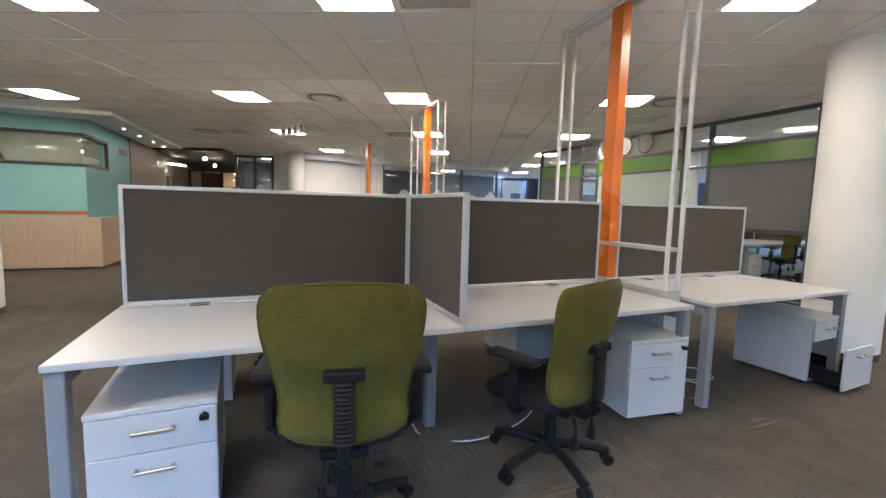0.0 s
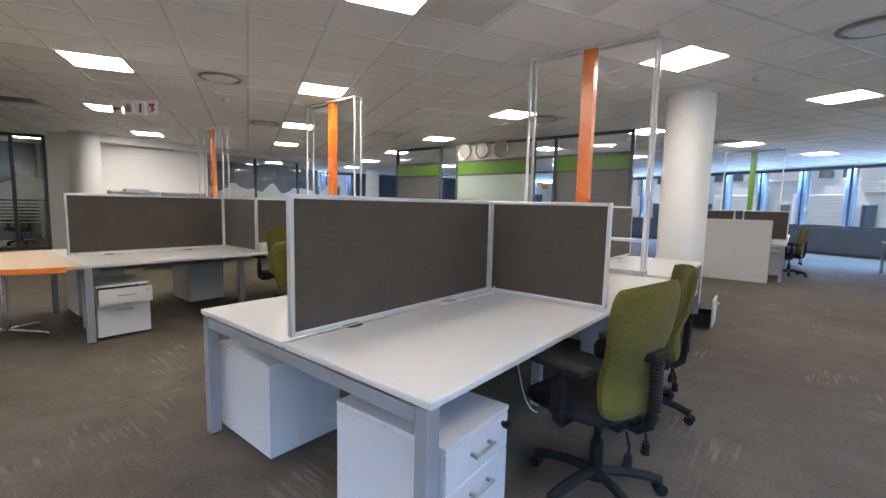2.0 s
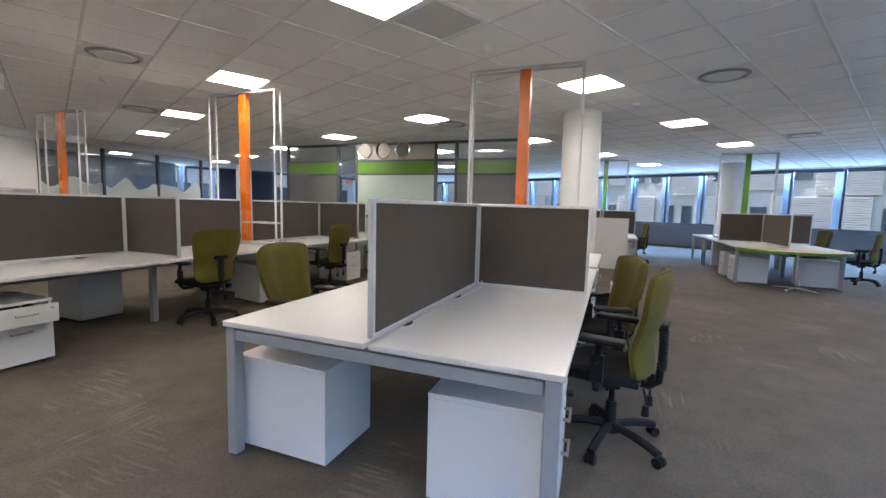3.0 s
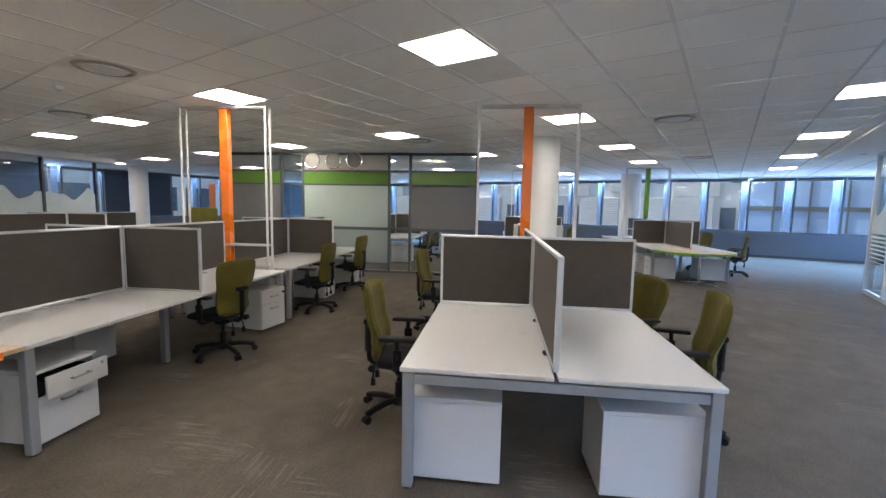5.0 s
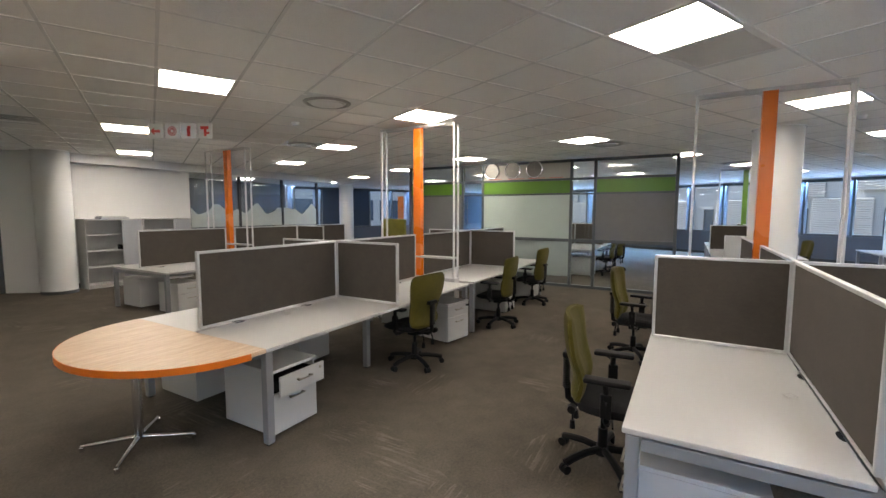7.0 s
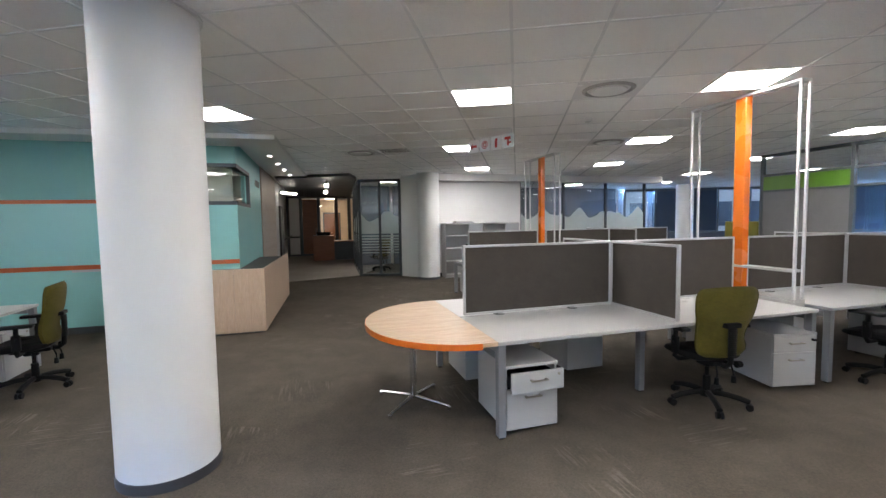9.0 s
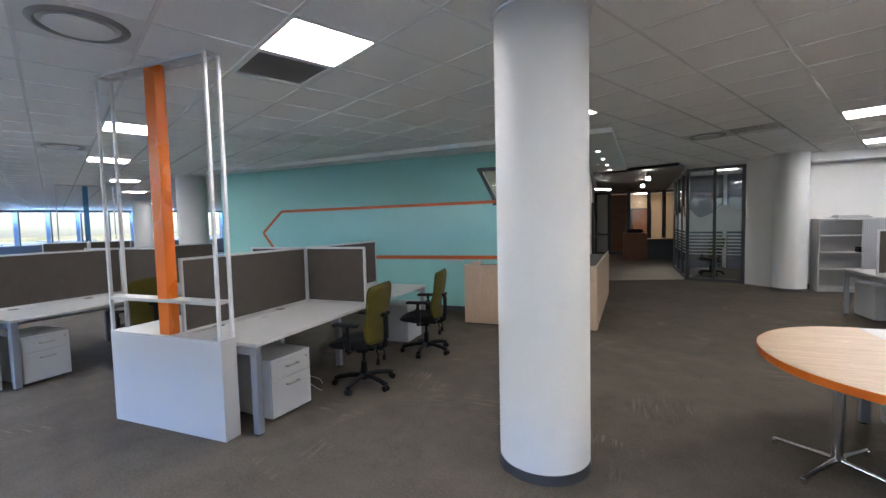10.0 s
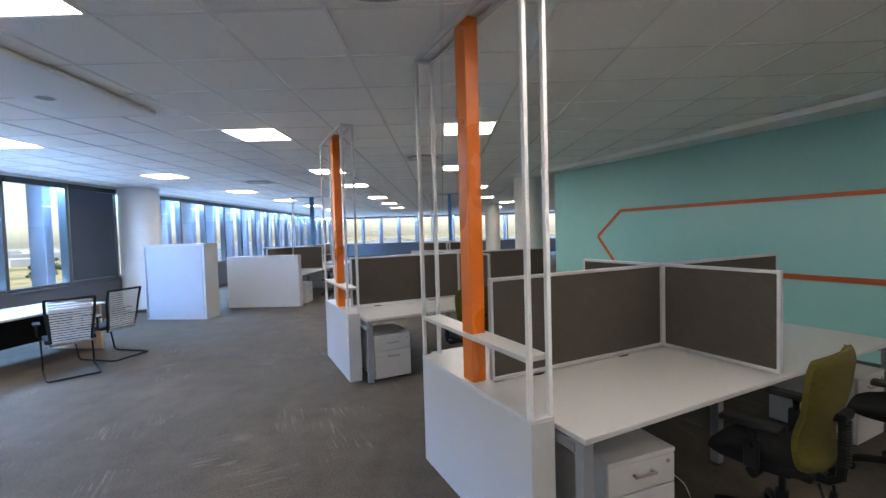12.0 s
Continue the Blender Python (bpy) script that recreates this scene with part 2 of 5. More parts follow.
FACADE = surface("white_facade_panel", (0.42, 0.43, 0.445), 0.6, 0, 0.05, 0.4)
# White fins: the shade on them is put into this grey.
FINSHADE = surface("shaded_facade_fin", (0.20, 0.21, 0.235), 0.6, 0, 0.05, 0.4)
FACADEGLASS = surface("dark_facade_glass", (0.05, 0.07, 0.10), 0.12, 0, 0.2, 0.3)
CONCRETE = surface("concrete_grey", (0.35, 0.34, 0.32), 0.85, 0, 0.1, 0.6)


# ---- mesh helpers ----
def box(bm, x0, y0, z0, x1, y1, z1, b=0.0, seg=1):
    r = bmesh.ops.create_cube(bm, size=1.0)
    vs = r["verts"]
    bmesh.ops.scale(bm, vec=(abs(x1 - x0), abs(y1 - y0), abs(z1 - z0)), verts=vs)
    bmesh.ops.translate(bm, vec=((x0 + x1) / 2, (y0 + y1) / 2, (z0 + z1) / 2), verts=vs)
    if b:
        bmesh.ops.bevel(bm, geom=list({e for v in vs for e in v.link_edges}), offset=b, segments=seg, affect="EDGES", profile=0.6)
    return bm


def rod(bm, p0, p1, r0, r1=None, n=12):
    p0, p1 = Vector(p0), Vector(p1)
    r = bmesh.ops.create_cone(bm, cap_ends=True, segments=n, radius1=r0, radius2=r0 if r1 is None else r1, depth=(p1 - p0).length)
    m = Matrix.Translation((p0 + p1) / 2) @ (p1 - p0).to_track_quat("Z", "Y").to_matrix().to_4x4()
    bmesh.ops.transform(bm, matrix=m, verts=r["verts"])
    return bm


def tube(bm, pts, r, n=8):
    """A round bar swept along points."""
    pts = [Vector(p) for p in pts]
    rings = []
    for i, p in enumerate(pts):
        d = (pts[min(i + 1, len(pts) - 1)] - pts[max(i - 1, 0)]).normalized()
        q = d.to_track_quat("Z", "Y")
        rings.append([bm.verts.new(p + q @ Vector((r * math.cos(2 * math.pi * k / n), r * math.sin(2 * math.pi * k / n), 0))) for k in range(n)])
    for a, c in zip(rings, rings[1:]):
        for k in range(n):
            bm.faces.new((a[k], a[(k + 1) % n], c[(k + 1) % n], c[k]))
    bm.faces.new(list(reversed(rings[0])))
    bm.faces.new(rings[-1])
    return bm


def prism(bm, pts, z0, z1):
    lo = [bm.verts.new((x, y, z0)) for x, y in pts]
    hi = [bm.verts.new((x, y, z1)) for x, y in pts]
    bm.faces.new(list(reversed(lo)))
    bm.faces.new(hi)
    n = len(pts)
    for i in range(n):
        bm.faces.new((lo[i], lo[(i + 1) % n], hi[(i + 1) % n], hi[i]))
    return bm


def slab(bm, a, b, z0, z1, thick):
    """An upright slab from plan point a to b, its thickness to the left of the way."""
    a, b = Vector((a[0], a[1])), Vector((b[0], b[1]))
    d = (b - a).normalized()
    n = Vector((-d.y, d.x)) * thick
    return prism(bm, [tuple(a), tuple(b), tuple(b + n), tuple(a + n)], z0, z1)


def mesh_from(bm, name, mat, smooth=False):
    bmesh.ops.recalc_face_normals(bm, faces=bm.faces[:])
    me = bpy.data.meshes.new(name)
    bm.to_mesh(me)
    bm.free()
    for m in mat if isinstance(mat, (list, tuple)) else [mat]:
        me.materials.append(m)
    if smooth:
        me.polygons.foreach_set("use_smooth", [True] * len(me.polygons))
        me.set_sharp_from_angle(angle=radians(40))
    return me


def part(name, bm, mat, parent, label="", smooth=False, at=None):
    ob = new(name, mesh_from(bm, name, mat, smooth) if isinstance(bm, bmesh.types.BMesh) else bm)
    ob.parent = parent
    if at is not None:
        ob.matrix_basis = at
    if label:
        tagged(ob, label)
    return ob


def thing(name, label, category, group="", at=None):
    ob = new(name)
    ob.empty_display_size = 0.1
    tagged(ob, label, category, group)
    if at is not None:
        ob.matrix_basis = at
    return ob


def setting(name, bm, mat, label="", smooth=False):
    return tagged(new(name, mesh_from(bm, name, mat, smooth)), label, "", "", "structure")


B = bmesh.new


# ---- the large structure ----
U0, U1, V0, V1 = -36.0, 15.8, -4.3, 23.0
PITCH = 0.6401
LIGHT0 = CU * 0.019 + CV * 0.074


def plan(pts):
    return [tuple(uv(u, v).xy) for u, v in pts]


setting("floor", prism(B(), plan([(U0 - 0.3, V0 - 0.3), (U1 + 0.3, V0 - 0.3), (U1 + 0.3, V1 + 6), (U0 - 0.3, V1 + 6)]), -0.3, 0.0), CARPET, "dark taupe-grey carpet with pale streaks")


def lattice(x, y):
    """The tile of the ceiling grid that holds a plan point: its centre."""
    d = Vector((x, y, 0)) - LIGHT0
    i, j = round(d.dot(CU) / PITCH), round(d.dot(CV) / PITCH)
    return LIGHT0 + CU * (i * PITCH) + CV * (j * PITCH), (i, j)


LIGHTS = [(1.17, 3.79), (2.58, 6.66), (4.0, 9.53), (5.41, 12.4), (5.46, 5.25), (4.04, 2.37), (6.91, 0.96), (5.5, -1.91), (8.37, -3.32), (11.24, -4.74), (9.69, 13.86), (9.79, -0.45), (6.87, 8.12), (11.2, 2.42), (14.07, 1.01), (2.54, 13.81), (0.29, 7.79), (-2.58, 9.2), (1.13, 10.94), (8.33, 3.83), (-4.0, 6.33), (-7.73, 7.45), (-8.86, 5.15), (-10.6, 8.86), (-10.27, 2.28), (-16.01, 5.11), (-13.14, 3.7), (-5.99, 3.74), (-4.03, 12.06), (-6.91, 13.47)]
# rows that go on out of view
LIGHTS += [(-1.13, 4.92), (-2.54, 2.05), (-0.24, 0.91), (2.63, -0.5), (-1.66, -1.96), (-5.39, 0.6), (-8.84, 2.29), (-11.73, 6.57), (-14.03, 7.7), (-18.89, 6.52), (-17.47, 9.39), (-21.76, 7.93), (-20.34, 10.81), (-24.63, 9.35), (-23.22, 12.22), (-13.76, 11.13), (-16.93, 13.4), (-12.94, 17.15), (-19.23, 15.97), (-22.68, 17.66), (-15.82, 20.0), (-20.99, 22.54), (9.74, 6.7), (11.15, 9.58), (12.61, 5.29), (8.28, 10.99), (14.03, 8.16), (12.57, 12.45), (8.24, 18.15), (11.11, 16.73), (0.8, 17.53)]
light_tiles = {lattice(x, y)[1]: lattice(x, y)[0] for x, y in LIGHTS}
# grilles sit one tile beside some lights; round diffusers between them
GRILLES = [(1.75, 3.5), (-4.57, 6.61), (-0.02, 11.51), (7.49, 0.68), (5.72, 8.68)]
DIFFS = [(-0.6, 11.79), (1.44, 7.22), (-5.14, 5.46), (4.05, 0.94), (6.03, 4.96), (-9.73, 7.72), (8.65, -1.32), (-3.16, 9.48), (3.42, 9.81), (10.62, 2.7), (-13.73, 5.41), (-7.41, 2.3)]
grille_tiles = {lattice(x, y)[1]: lattice(x, y)[0] for x, y in GRILLES if lattice(x, y)[1] not in light_tiles}
diff_tiles = {lattice(x, y)[1]: lattice(x, y)[0] for x, y in DIFFS if lattice(x, y)[1] not in light_tiles}

verts, faces, mats = [], [], []


def quad_box(c, hu, hv, z0, z1, mat):
    n = len(verts)
    for z in (z0, z1):
        for su, sv in ((-1, -1), (1, -1), (1, 1), (-1, 1)):
            p = c + CU * (su * hu) + CV * (sv * hv)
            verts.append((p.x, p.y, z))
    for f in ((0, 3, 2, 1), (4, 5, 6, 7), (0, 1, 5, 4), (1, 2, 6, 5), (2, 3, 7, 6), (3, 0, 4, 7)):
        faces.append(tuple(n + k for k in f))
        mats.append(mat)


o_u, o_v = LIGHT0.dot(CU), LIGHT0.dot(CV)
I0, I1 = math.ceil((U0 - o_u) / PITCH), math.floor((U1 - o_u) / PITCH) + 1
J0, J1 = math.ceil((V0 - o_v) / PITCH) - 2, math.floor((V1 - o_v) / PITCH) + 1
for i in range(I0, I1 + 1):
    for j in range(J0, J1 + 1):
        if (i, j) in light_tiles or (i, j) in grille_tiles or (i, j) in diff_tiles:
            continue
        quad_box(LIGHT0 + CU * (i * PITCH) + CV * (j * PITCH), PITCH / 2 - 0.0065, PITCH / 2 - 0.0105, CEIL + random.uniform(0, 0.002), CEIL + 0.02, 0)
for i in range(I0, I1 + 2):
    quad_box(LIGHT0 + CU * ((i - 0.5) * PITCH) + CV * ((J0 + J1) / 2 * PITCH), 0.011, (J1 - J0 + 2) * PITCH / 2, CEIL - 0.0042, CEIL + 0.03, 1)
for j in range(J0, J1 + 2):
    quad_box(LIGHT0 + CV * ((j - 0.5) * PITCH) + CU * ((I0 + I1) / 2 * PITCH), (I1 - I0 + 2) * PITCH / 2, 0.012, CEIL - 0.005, CEIL + 0.0315, 1)
quad_box(uv((U0 + U1) / 2, (V0 + V1) / 2), (U1 - U0) / 2 + 1.5, (V1 - V0) / 2 + 1.5, CEIL + 0.32, CEIL + 0.5, 0)
me = bpy.data.meshes.new("ceiling")
me.from_pydata(verts, [], faces)
me.materials.append(TILE), me.materials.append(TBAR)
me.polygons.foreach_set("material_index", mats)
tagged(new("ceiling", me), "white mineral-fibre ceiling tiles in a metal grid", "", "", "structure")


# window walls: dado, mullions, head and panes
def window_wall(name, a, b, module=1.3, phase=0.4, sill=0.87, head=2.87, blinds=(), daylight=1.0):
    """A glazed outer wall from plan point a to b, the outside to the right of the way."""
    a, b = Vector((*a, 0)), Vector((*b, 0))
    d = (b - a).normalized()
    out = Vector((d.y, -d.x, 0))
    length = (b - a).length
    w = tagged(new(name), "glazed outer wall with dark mullions above a blue-grey dado", "", "", "structure")
    m = Matrix.Translation(a) @ Matrix(((d.x, out.x, 0, 0), (d.y, out.y, 0, 0), (0, 0, 1, 0), (0, 0, 0, 1)))
    part("dado", box(B(), 0, 0, 0.1, length, 0.25, sill), DADO, w, at=m)
    part("skirting", box(B(), 0, -0.015, 0, length, 0.25, 0.098), SKIRT, w, at=m)
    part("window_sill", box(B(), 0, -0.02, sill + 0.002, length, 0.27, sill + 0.03, 0.004), DADO, w, at=m)
    part("head", box(B(), 0, -0.02, head, length, 0.25, CEIL + 0.3), WHITEPAINT, w, "white bulkhead over the windows", at=m)
    x, xs = phase, []
    while x < length:
        xs.append(x)
        x += module
    mull = mesh_from(box(B(), -0.035, 0.03, sill + 0.03, 0.035, 0.2, head, 0.006), "mullion", MIDFRAME)
    pier = mesh_from(box(B(), 0.05, 0.30, sill - 0.5, 0.24, 0.62, head + 0.6, 0.01), "fin", FINSHADE)
    pane = mesh_from(box(B(), 0.04, 0.11, sill + 0.06, module - 0.04, 0.122, head - 0.06), "pane", WINDOWGLASS)
    rail = mesh_from(box(B(), 0.036, 0.05, sill + 0.03, module - 0.036, 0.18, sill + 0.09, 0.004), "transom", MIDFRAME)
    blind = mesh_from(box(B(), 0.05, 0.035, sill + 0.1, module - 0.05, 0.045, head - 0.002), "blind", BLIND)
    box_top = mesh_from(box(B(), 0.04, 0.02, head - 0.11, module - 0.04, 0.09, head - 0.001, 0.01), "blind_box", MIDFRAME)
    for i, x in enumerate(xs):
        mm = m @ Matrix.Translation((x, 0, 0))
        part("mullion", mull, None, w, at=mm)
        part("fin", pier, None, w, at=mm)
        if x + module <= length + 0.01:
            p = part("pane", pane, None, w, at=mm)
            p.visible_shadow = False
            part("transom", rail, None, w, at=mm)
            part("blind_box", box_top, None, w, at=mm)
            if i in blinds:
                part("blind", blind, None, w, "lowered charcoal roller blind", at=mm)
    # Hidden strip lamps added in the opening, standing in for sky and ground light.
    for nm, yy, zz, tilt, watts in (("sky_fill_head", 0.21, head - 0.045, 33, 46.0), ("ground_fill_sill", 0.23, sill + 0.045, -24, 9.0)):
        ld = bpy.data.lights.new(nm, "AREA")
        ld.shape, ld.size, ld.size_y, ld.color, ld.energy = "RECTANGLE", length, 0.07, DAYLIGHT if tilt > 0 else GROUNDLIGHT, watts * length * daylight
        lo_ = new(nm, ld)
        way = (-out * math.cos(radians(tilt)) - Vector((0, 0, 1)) * math.sin(radians(tilt))).normalized()
        zax = -way
        xax = d
        yax = zax.cross(xax)
        c = a + d * (length / 2) + out * yy
        lo_.matrix_world = Matrix(((xax.x, yax.x, zax.x, c.x), (xax.y, yax.y, zax.y, c.y), (xax.z, yax.z, zax.z, zz), (0, 0, 0, 1)))
    return w


def wall(name, a, b, z0, z1, mat, label="", thick=0.12):
    return setting(name, slab(B(), a, b, z0, z1, thick), mat, label)


window_wall("wall_east", plan([(U1, V0)])[0], plan([(U1, V1)])[0], phase=0.1 + 0.0, blinds=())
window_wall("wall_south", plan([(U0, V0)])[0], plan([(U1, V0)])[0], phase=0.2, sill=0.79, blinds=(16, 31, 32, 36), daylight=0.85)
window_wall("wall_west", plan([(U0, V1)])[0], plan([(U0, V0)])[0], phase=0.3)
window_wall("wall_north", plan([(U1, V1)])[0], plan([(2.0, V1)])[0], phase=0.3, blinds=(1, 2, 4, 7, 8), daylight=0.35)

# teal meeting room with its planter, slatted wall and bulkhead
TX0, TX1, TY = -10.33, -2.68, 11.03
teal = tagged(new("wall_teal"), "teal painted meeting-room wall with orange line", "", "", "structure")
bm = B()
WX0, WX1, WZ0, WZ1 = -3.92, TX1, 1.95, 2.53   # window over the corner
part("painted_wall", box(B(), TX0, TY, 0, WX1, TY + 0.14, WZ0), TEAL, teal)
part("painted_wall", box(B(), TX0, TY, WZ1, WX1, TY + 0.14, CEIL), TEAL, teal)
fr = [bm.verts.new(p) for y in (TY, TY + 0.14) for p in ((TX0, y, WZ0), (WX0, y, WZ0), (WX0 - 0.26, y, WZ1), (TX0, y, WZ1))]
for f in ((0, 1, 2, 3), (7, 6, 5, 4), (1, 5, 6, 2), (0, 3, 7, 4)):
    bm.faces.new([fr[k] for k in f])
SY = 12.4   # where the window ends along the side wall
part("painted_wall", bm, TEAL, teal)
part("painted_wall", box(B(), TX1 - 0.14, TY + 0.141, 0, TX1, SY, WZ0), TEAL, teal)
part("painted_wall", box(B(), TX1 - 0.14, TY + 0.141, WZ1, TX1, SY, CEIL), TEAL, teal)
part("painted_wall", box(B(), TX1 - 0.14, SY, 0, TX1, 14.2, CEIL), TEAL, teal)
part("painted_wall", box(B(), TX0, TY + 0.141, 0, TX0 + 0.14, 17, CEIL), TEAL, teal)
# writing surface and orange outline
bm = B()
pts = [(-8.6, 1.95), (-3.92, 1.97), (-3.92, 0.98), (-8.7, 0.98), (-9.13, 1.5)]
lo = [bm.verts.new((x, TY - 0.004, z)) for x, z in pts]
bm.faces.new(lo)
part("writing_surface", bm, TEALGLOSS, teal, "glossy pale teal writing surface")


def band(bm, p, q, y, w=0.028, d=0.012):
    p, q = Vector(p), Vector(q)
    n = (q - p).normalized()
    s = Vector((-n.y, n.x)) * w
    vs = [p - s, q - s, q + s, p + s]
    f = [bm.verts.new((v.x, y, v.y)) for v in vs]
    g = [bm.verts.new((v.x, y - d, v.y)) for v in vs]
    bm.faces.new(g)
    for i in range(4):
        bm.faces.new((f[i], f[(i + 1) % 4], g[(i + 1) % 4], g[i]))


bm = B()
band(bm, (-8.6, 1.95), (-3.9, 1.97), TY - 0.002)
band(bm, (-9.13, 1.5), (-8.6, 1.95), TY - 0.002)
band(bm, (-8.7, 0.98), (-9.13, 1.5), TY - 0.002)
band(bm, (-8.7, 0.98), (TX1, 1.0), TY - 0.002, 0.034)
part("orange_line", bm, ORANGELINE, teal, "orange painted line")
bm = B()
box(bm, TX0, TY - 0.012, 0, -4.25, TY - 0.001, 0.1)
part("skirting", bm, SKIRT, teal)
bm = B()
for (x0, x1) in ((WX0, WX1),):
    box(bm, x0 - 0.04, TY - 0.012, WZ0 - 0.04, x1 + 0.012, TY + 0.05, WZ0 + 0.02)
    box(bm, x0 - 0.31, TY - 0.012, WZ1 - 0.02, x1 + 0.012, TY + 0.05, WZ1 + 0.04)
box(bm, TX1 - 0.05, TY + 0.051, WZ0 - 0.04, TX1 + 0.012, SY + 0.04, WZ0 + 0.02)
box(bm, TX1 - 0.05, TY + 0.051, WZ1 - 0.02, TX1 + 0.012, SY + 0.04, WZ1 + 0.04)
box(bm, TX1 - 0.05, SY - 0.02, WZ0 + 0.021, TX1 + 0.012, SY + 0.04, WZ1 - 0.021)
lo = [bm.verts.new((x, y, WZ0 + 0.021)) for x, y in ((WX0 - 0.03, TY - 0.012), (WX0 + 0.04, TY - 0.012), (WX0 + 0.04, TY + 0.05), (WX0 - 0.03, TY + 0.05))]
hi = [bm.verts.new((v.co.x - 0.26, v.co.y, WZ1 - 0.021)) for v in lo]
for i in range(4):
    bm.faces.new((lo[i], lo[(i + 1) % 4], hi[(i + 1) % 4], hi[i]))
part("window_frame", bm, DARKFRAME, teal, "dark grey corner window frame")
bm = B()
box(bm, WX0 - 0.26, TY + 0.06, WZ0, TX1 - 0.06, TY + 0.068, WZ1)
box(bm, TX1 - 0.068, TY + 0.07, WZ0, TX1 - 0.06, SY, WZ1)
part("pane", bm, GLASS, teal)
bm = B()
slab(bm, (TX1, 14.2), (TX1 + 0.05, 17.2), 0, CEIL, 0.14)
part("slatted_backing", bm, SKIRT, teal)
slat = mesh_from(box(B(), 0.0, -0.03, 0.0, 0.025, 0.03, CEIL, 0.003), "slat", SLAT)
for k in range(34):
    part("slat", slat, None, teal, at=Matrix.Translation((TX1 + 0.002 + 0.0015 * k, 14.26 + 0.088 * k, 0)))

bulk = tagged(new("ceiling_bulkhead"), "shallow dropped white plaster margin with downlights", "", "", "structure")
part("plaster_margin", prism(B(), [(-10.5, 10.80), (-2.02, 10.28), (-1.68, 15.55), (-2.5, 15.6), (-2.6, TY - 0.003), (-10.5, TY - 0.003)], 2.84, CEIL - 0.006), PLASTER, bulk)

soffit = tagged(new("ceiling_soffit"), "smooth dropped white plaster strip across the tiled ceiling", "", "", "structure")
part("plaster_strip", box(B(), -9.1, -0.55, 2.866, 9.6, 0.22, CEIL - 0.006, 0.02, 3), PLASTER, soffit, smooth=True, at=GRIDM)

# back of the place
wall("wall_room_inner", (-2.84, 13.7), (TX0 + 0.16, 13.7), 0, CEIL, BEIGE, "plain beige meeting-room wall")
wall("wall_back_west", (TX0, 30.2), (-22.9, 36.05), 0, CEIL + 0.3, WHITEPAINT, "plain white back wall", thick=-0.12)
wall("wall_core_west", (TX0, 17.141), (TX0, 30.2), 0, CEIL + 0.3, WHITEPAINT, "plain white core wall", thick=-0.12)
wall("wall_room_back", (TX1, 17.0), (TX0 + 0.14, 17.0), 0, CEIL, WHITEPAINT, "plain white meeting-room back wall")
white = tagged(new("wall_white"), "white painted wall with charcoal skirting", "", "", "structure")
part("painted_wall", box(B(), 1.3, 15.3, 0, 4.5, 15.5, CEIL + 0.1), WHITEPAINT, white)
part("painted_wall", slab(B(), (0.92, 15.8), (1.3, 15.302), 0, CEIL + 0.1, 0.12), WHITEPAINT, white)
part("skirting", box(B(), 1.32, 15.285, 0, 4.5, 15.299, 0.1), SKIRT, white)
part("upper_ledge", box(B(), 1.3, 14.9, 2.72, 9.4, 15.298, CEIL - 0.006), WHITEPAINT, white)
wall("wall_corridor_west", (TX1 + 0.06, 17.2), (TX1 - 0.1, 25.0), 0, CEIL, CORRIDORGREY, "grey corridor wall")
wall("wall_corridor_east", (1.3, 19.4), (1.3, 27.0), 0, CEIL + 0.3, WHITEPAINT, "white corridor wall", thick=-0.12)
# Dark colour dims the hall seen through its glass front.
wall("wall_room_north", (uv(2.0, V1).x, uv(2.0, V1).y), (1.3, 19.4), 0, CEIL + 0.3, DADO, "hall wall coloured dark blue-grey to dim the hall")
wall("wall_lobby_end", (1.5, 29.0), (-5.0, 29.0), 0, CEIL + 0.3, OAKUP, "warm timber-clad lift lobby wall", thick=-0.12)
wall("wall_lobby_west", (-5.0, 25.0), (-5.0, 29.0), 0, CEIL + 0.3, WHITEPAINT, "white lobby wall", thick=0.12)
wall("wall_lobby_east", (1.42, 27.0), (1.42, 29.0), 0, CEIL + 0.3, WHITEPAINT, "white lobby wall", thick=-0.12)
wall("wall_lobby_south", (-5.0, 25.0), (-2.8, 25.0), 0, CEIL + 0.3, WHITEPAINT, "white lobby wall", thick=0.12)
setting("lobby_ceiling", box(B(), -5.2, 24.9, CEIL, 1.6, 29.2, CEIL + 0.2), WHITEPAINT, "plain white lobby ceiling")
# Flat slab: the open coffer's darkness is put into its charcoal colour.
setting("corridor_ceiling", prism(B(), [(-2.5, 15.97), (-1.66, 15.92), (-1.62, 15.75), (-0.57, 15.2), (-0.3, 16.2), (0.2, 24.9), (-2.55, 24.9)], 2.835, CEIL - 0.006), SKIRT, "charcoal slab drawn for the dark open corridor ceiling")
setting("floor_corridor", prism(B(), [(-2.58, 15.6), (-0.3, 16.3), (1.28, 20.0), (1.28, 28.9), (-4.9, 28.9), (-4.9, 25.2), (-2.7, 25.0)], 0.001, 0.012), VINYL, "smooth grey-brown vinyl corridor floor")
dr = tagged(new("door_1"), "dark grey corridor door with steel handle", "", "", "structure")
part("door_leaf", box(B(), -2.66, 18.9, 0.01, -2.60, 19.8, 2.1, 0.004), DARKFRAME, dr)
part("door_frame", box(box(box(B(), -2.67, 18.82, 0, -2.59, 18.898, 2.18), -2.67, 19.802, 0, -2.59, 19.88, 2.18), -2.67, 18.898, 2.102, -2.59, 19.802, 2.18), SKIRT, dr)
part("door_handle", rod(B(), (-2.55, 19.0, 1.02), (-2.55, 19.14, 1.02), 0.011, n=10), CHROME, dr)
bm = B()
box(bm, -2.57, 20.2, 0.98, -2.56, 24.8, 1.04)
setting("trim", bm, SKIRT, "dark rail along the corridor wall")


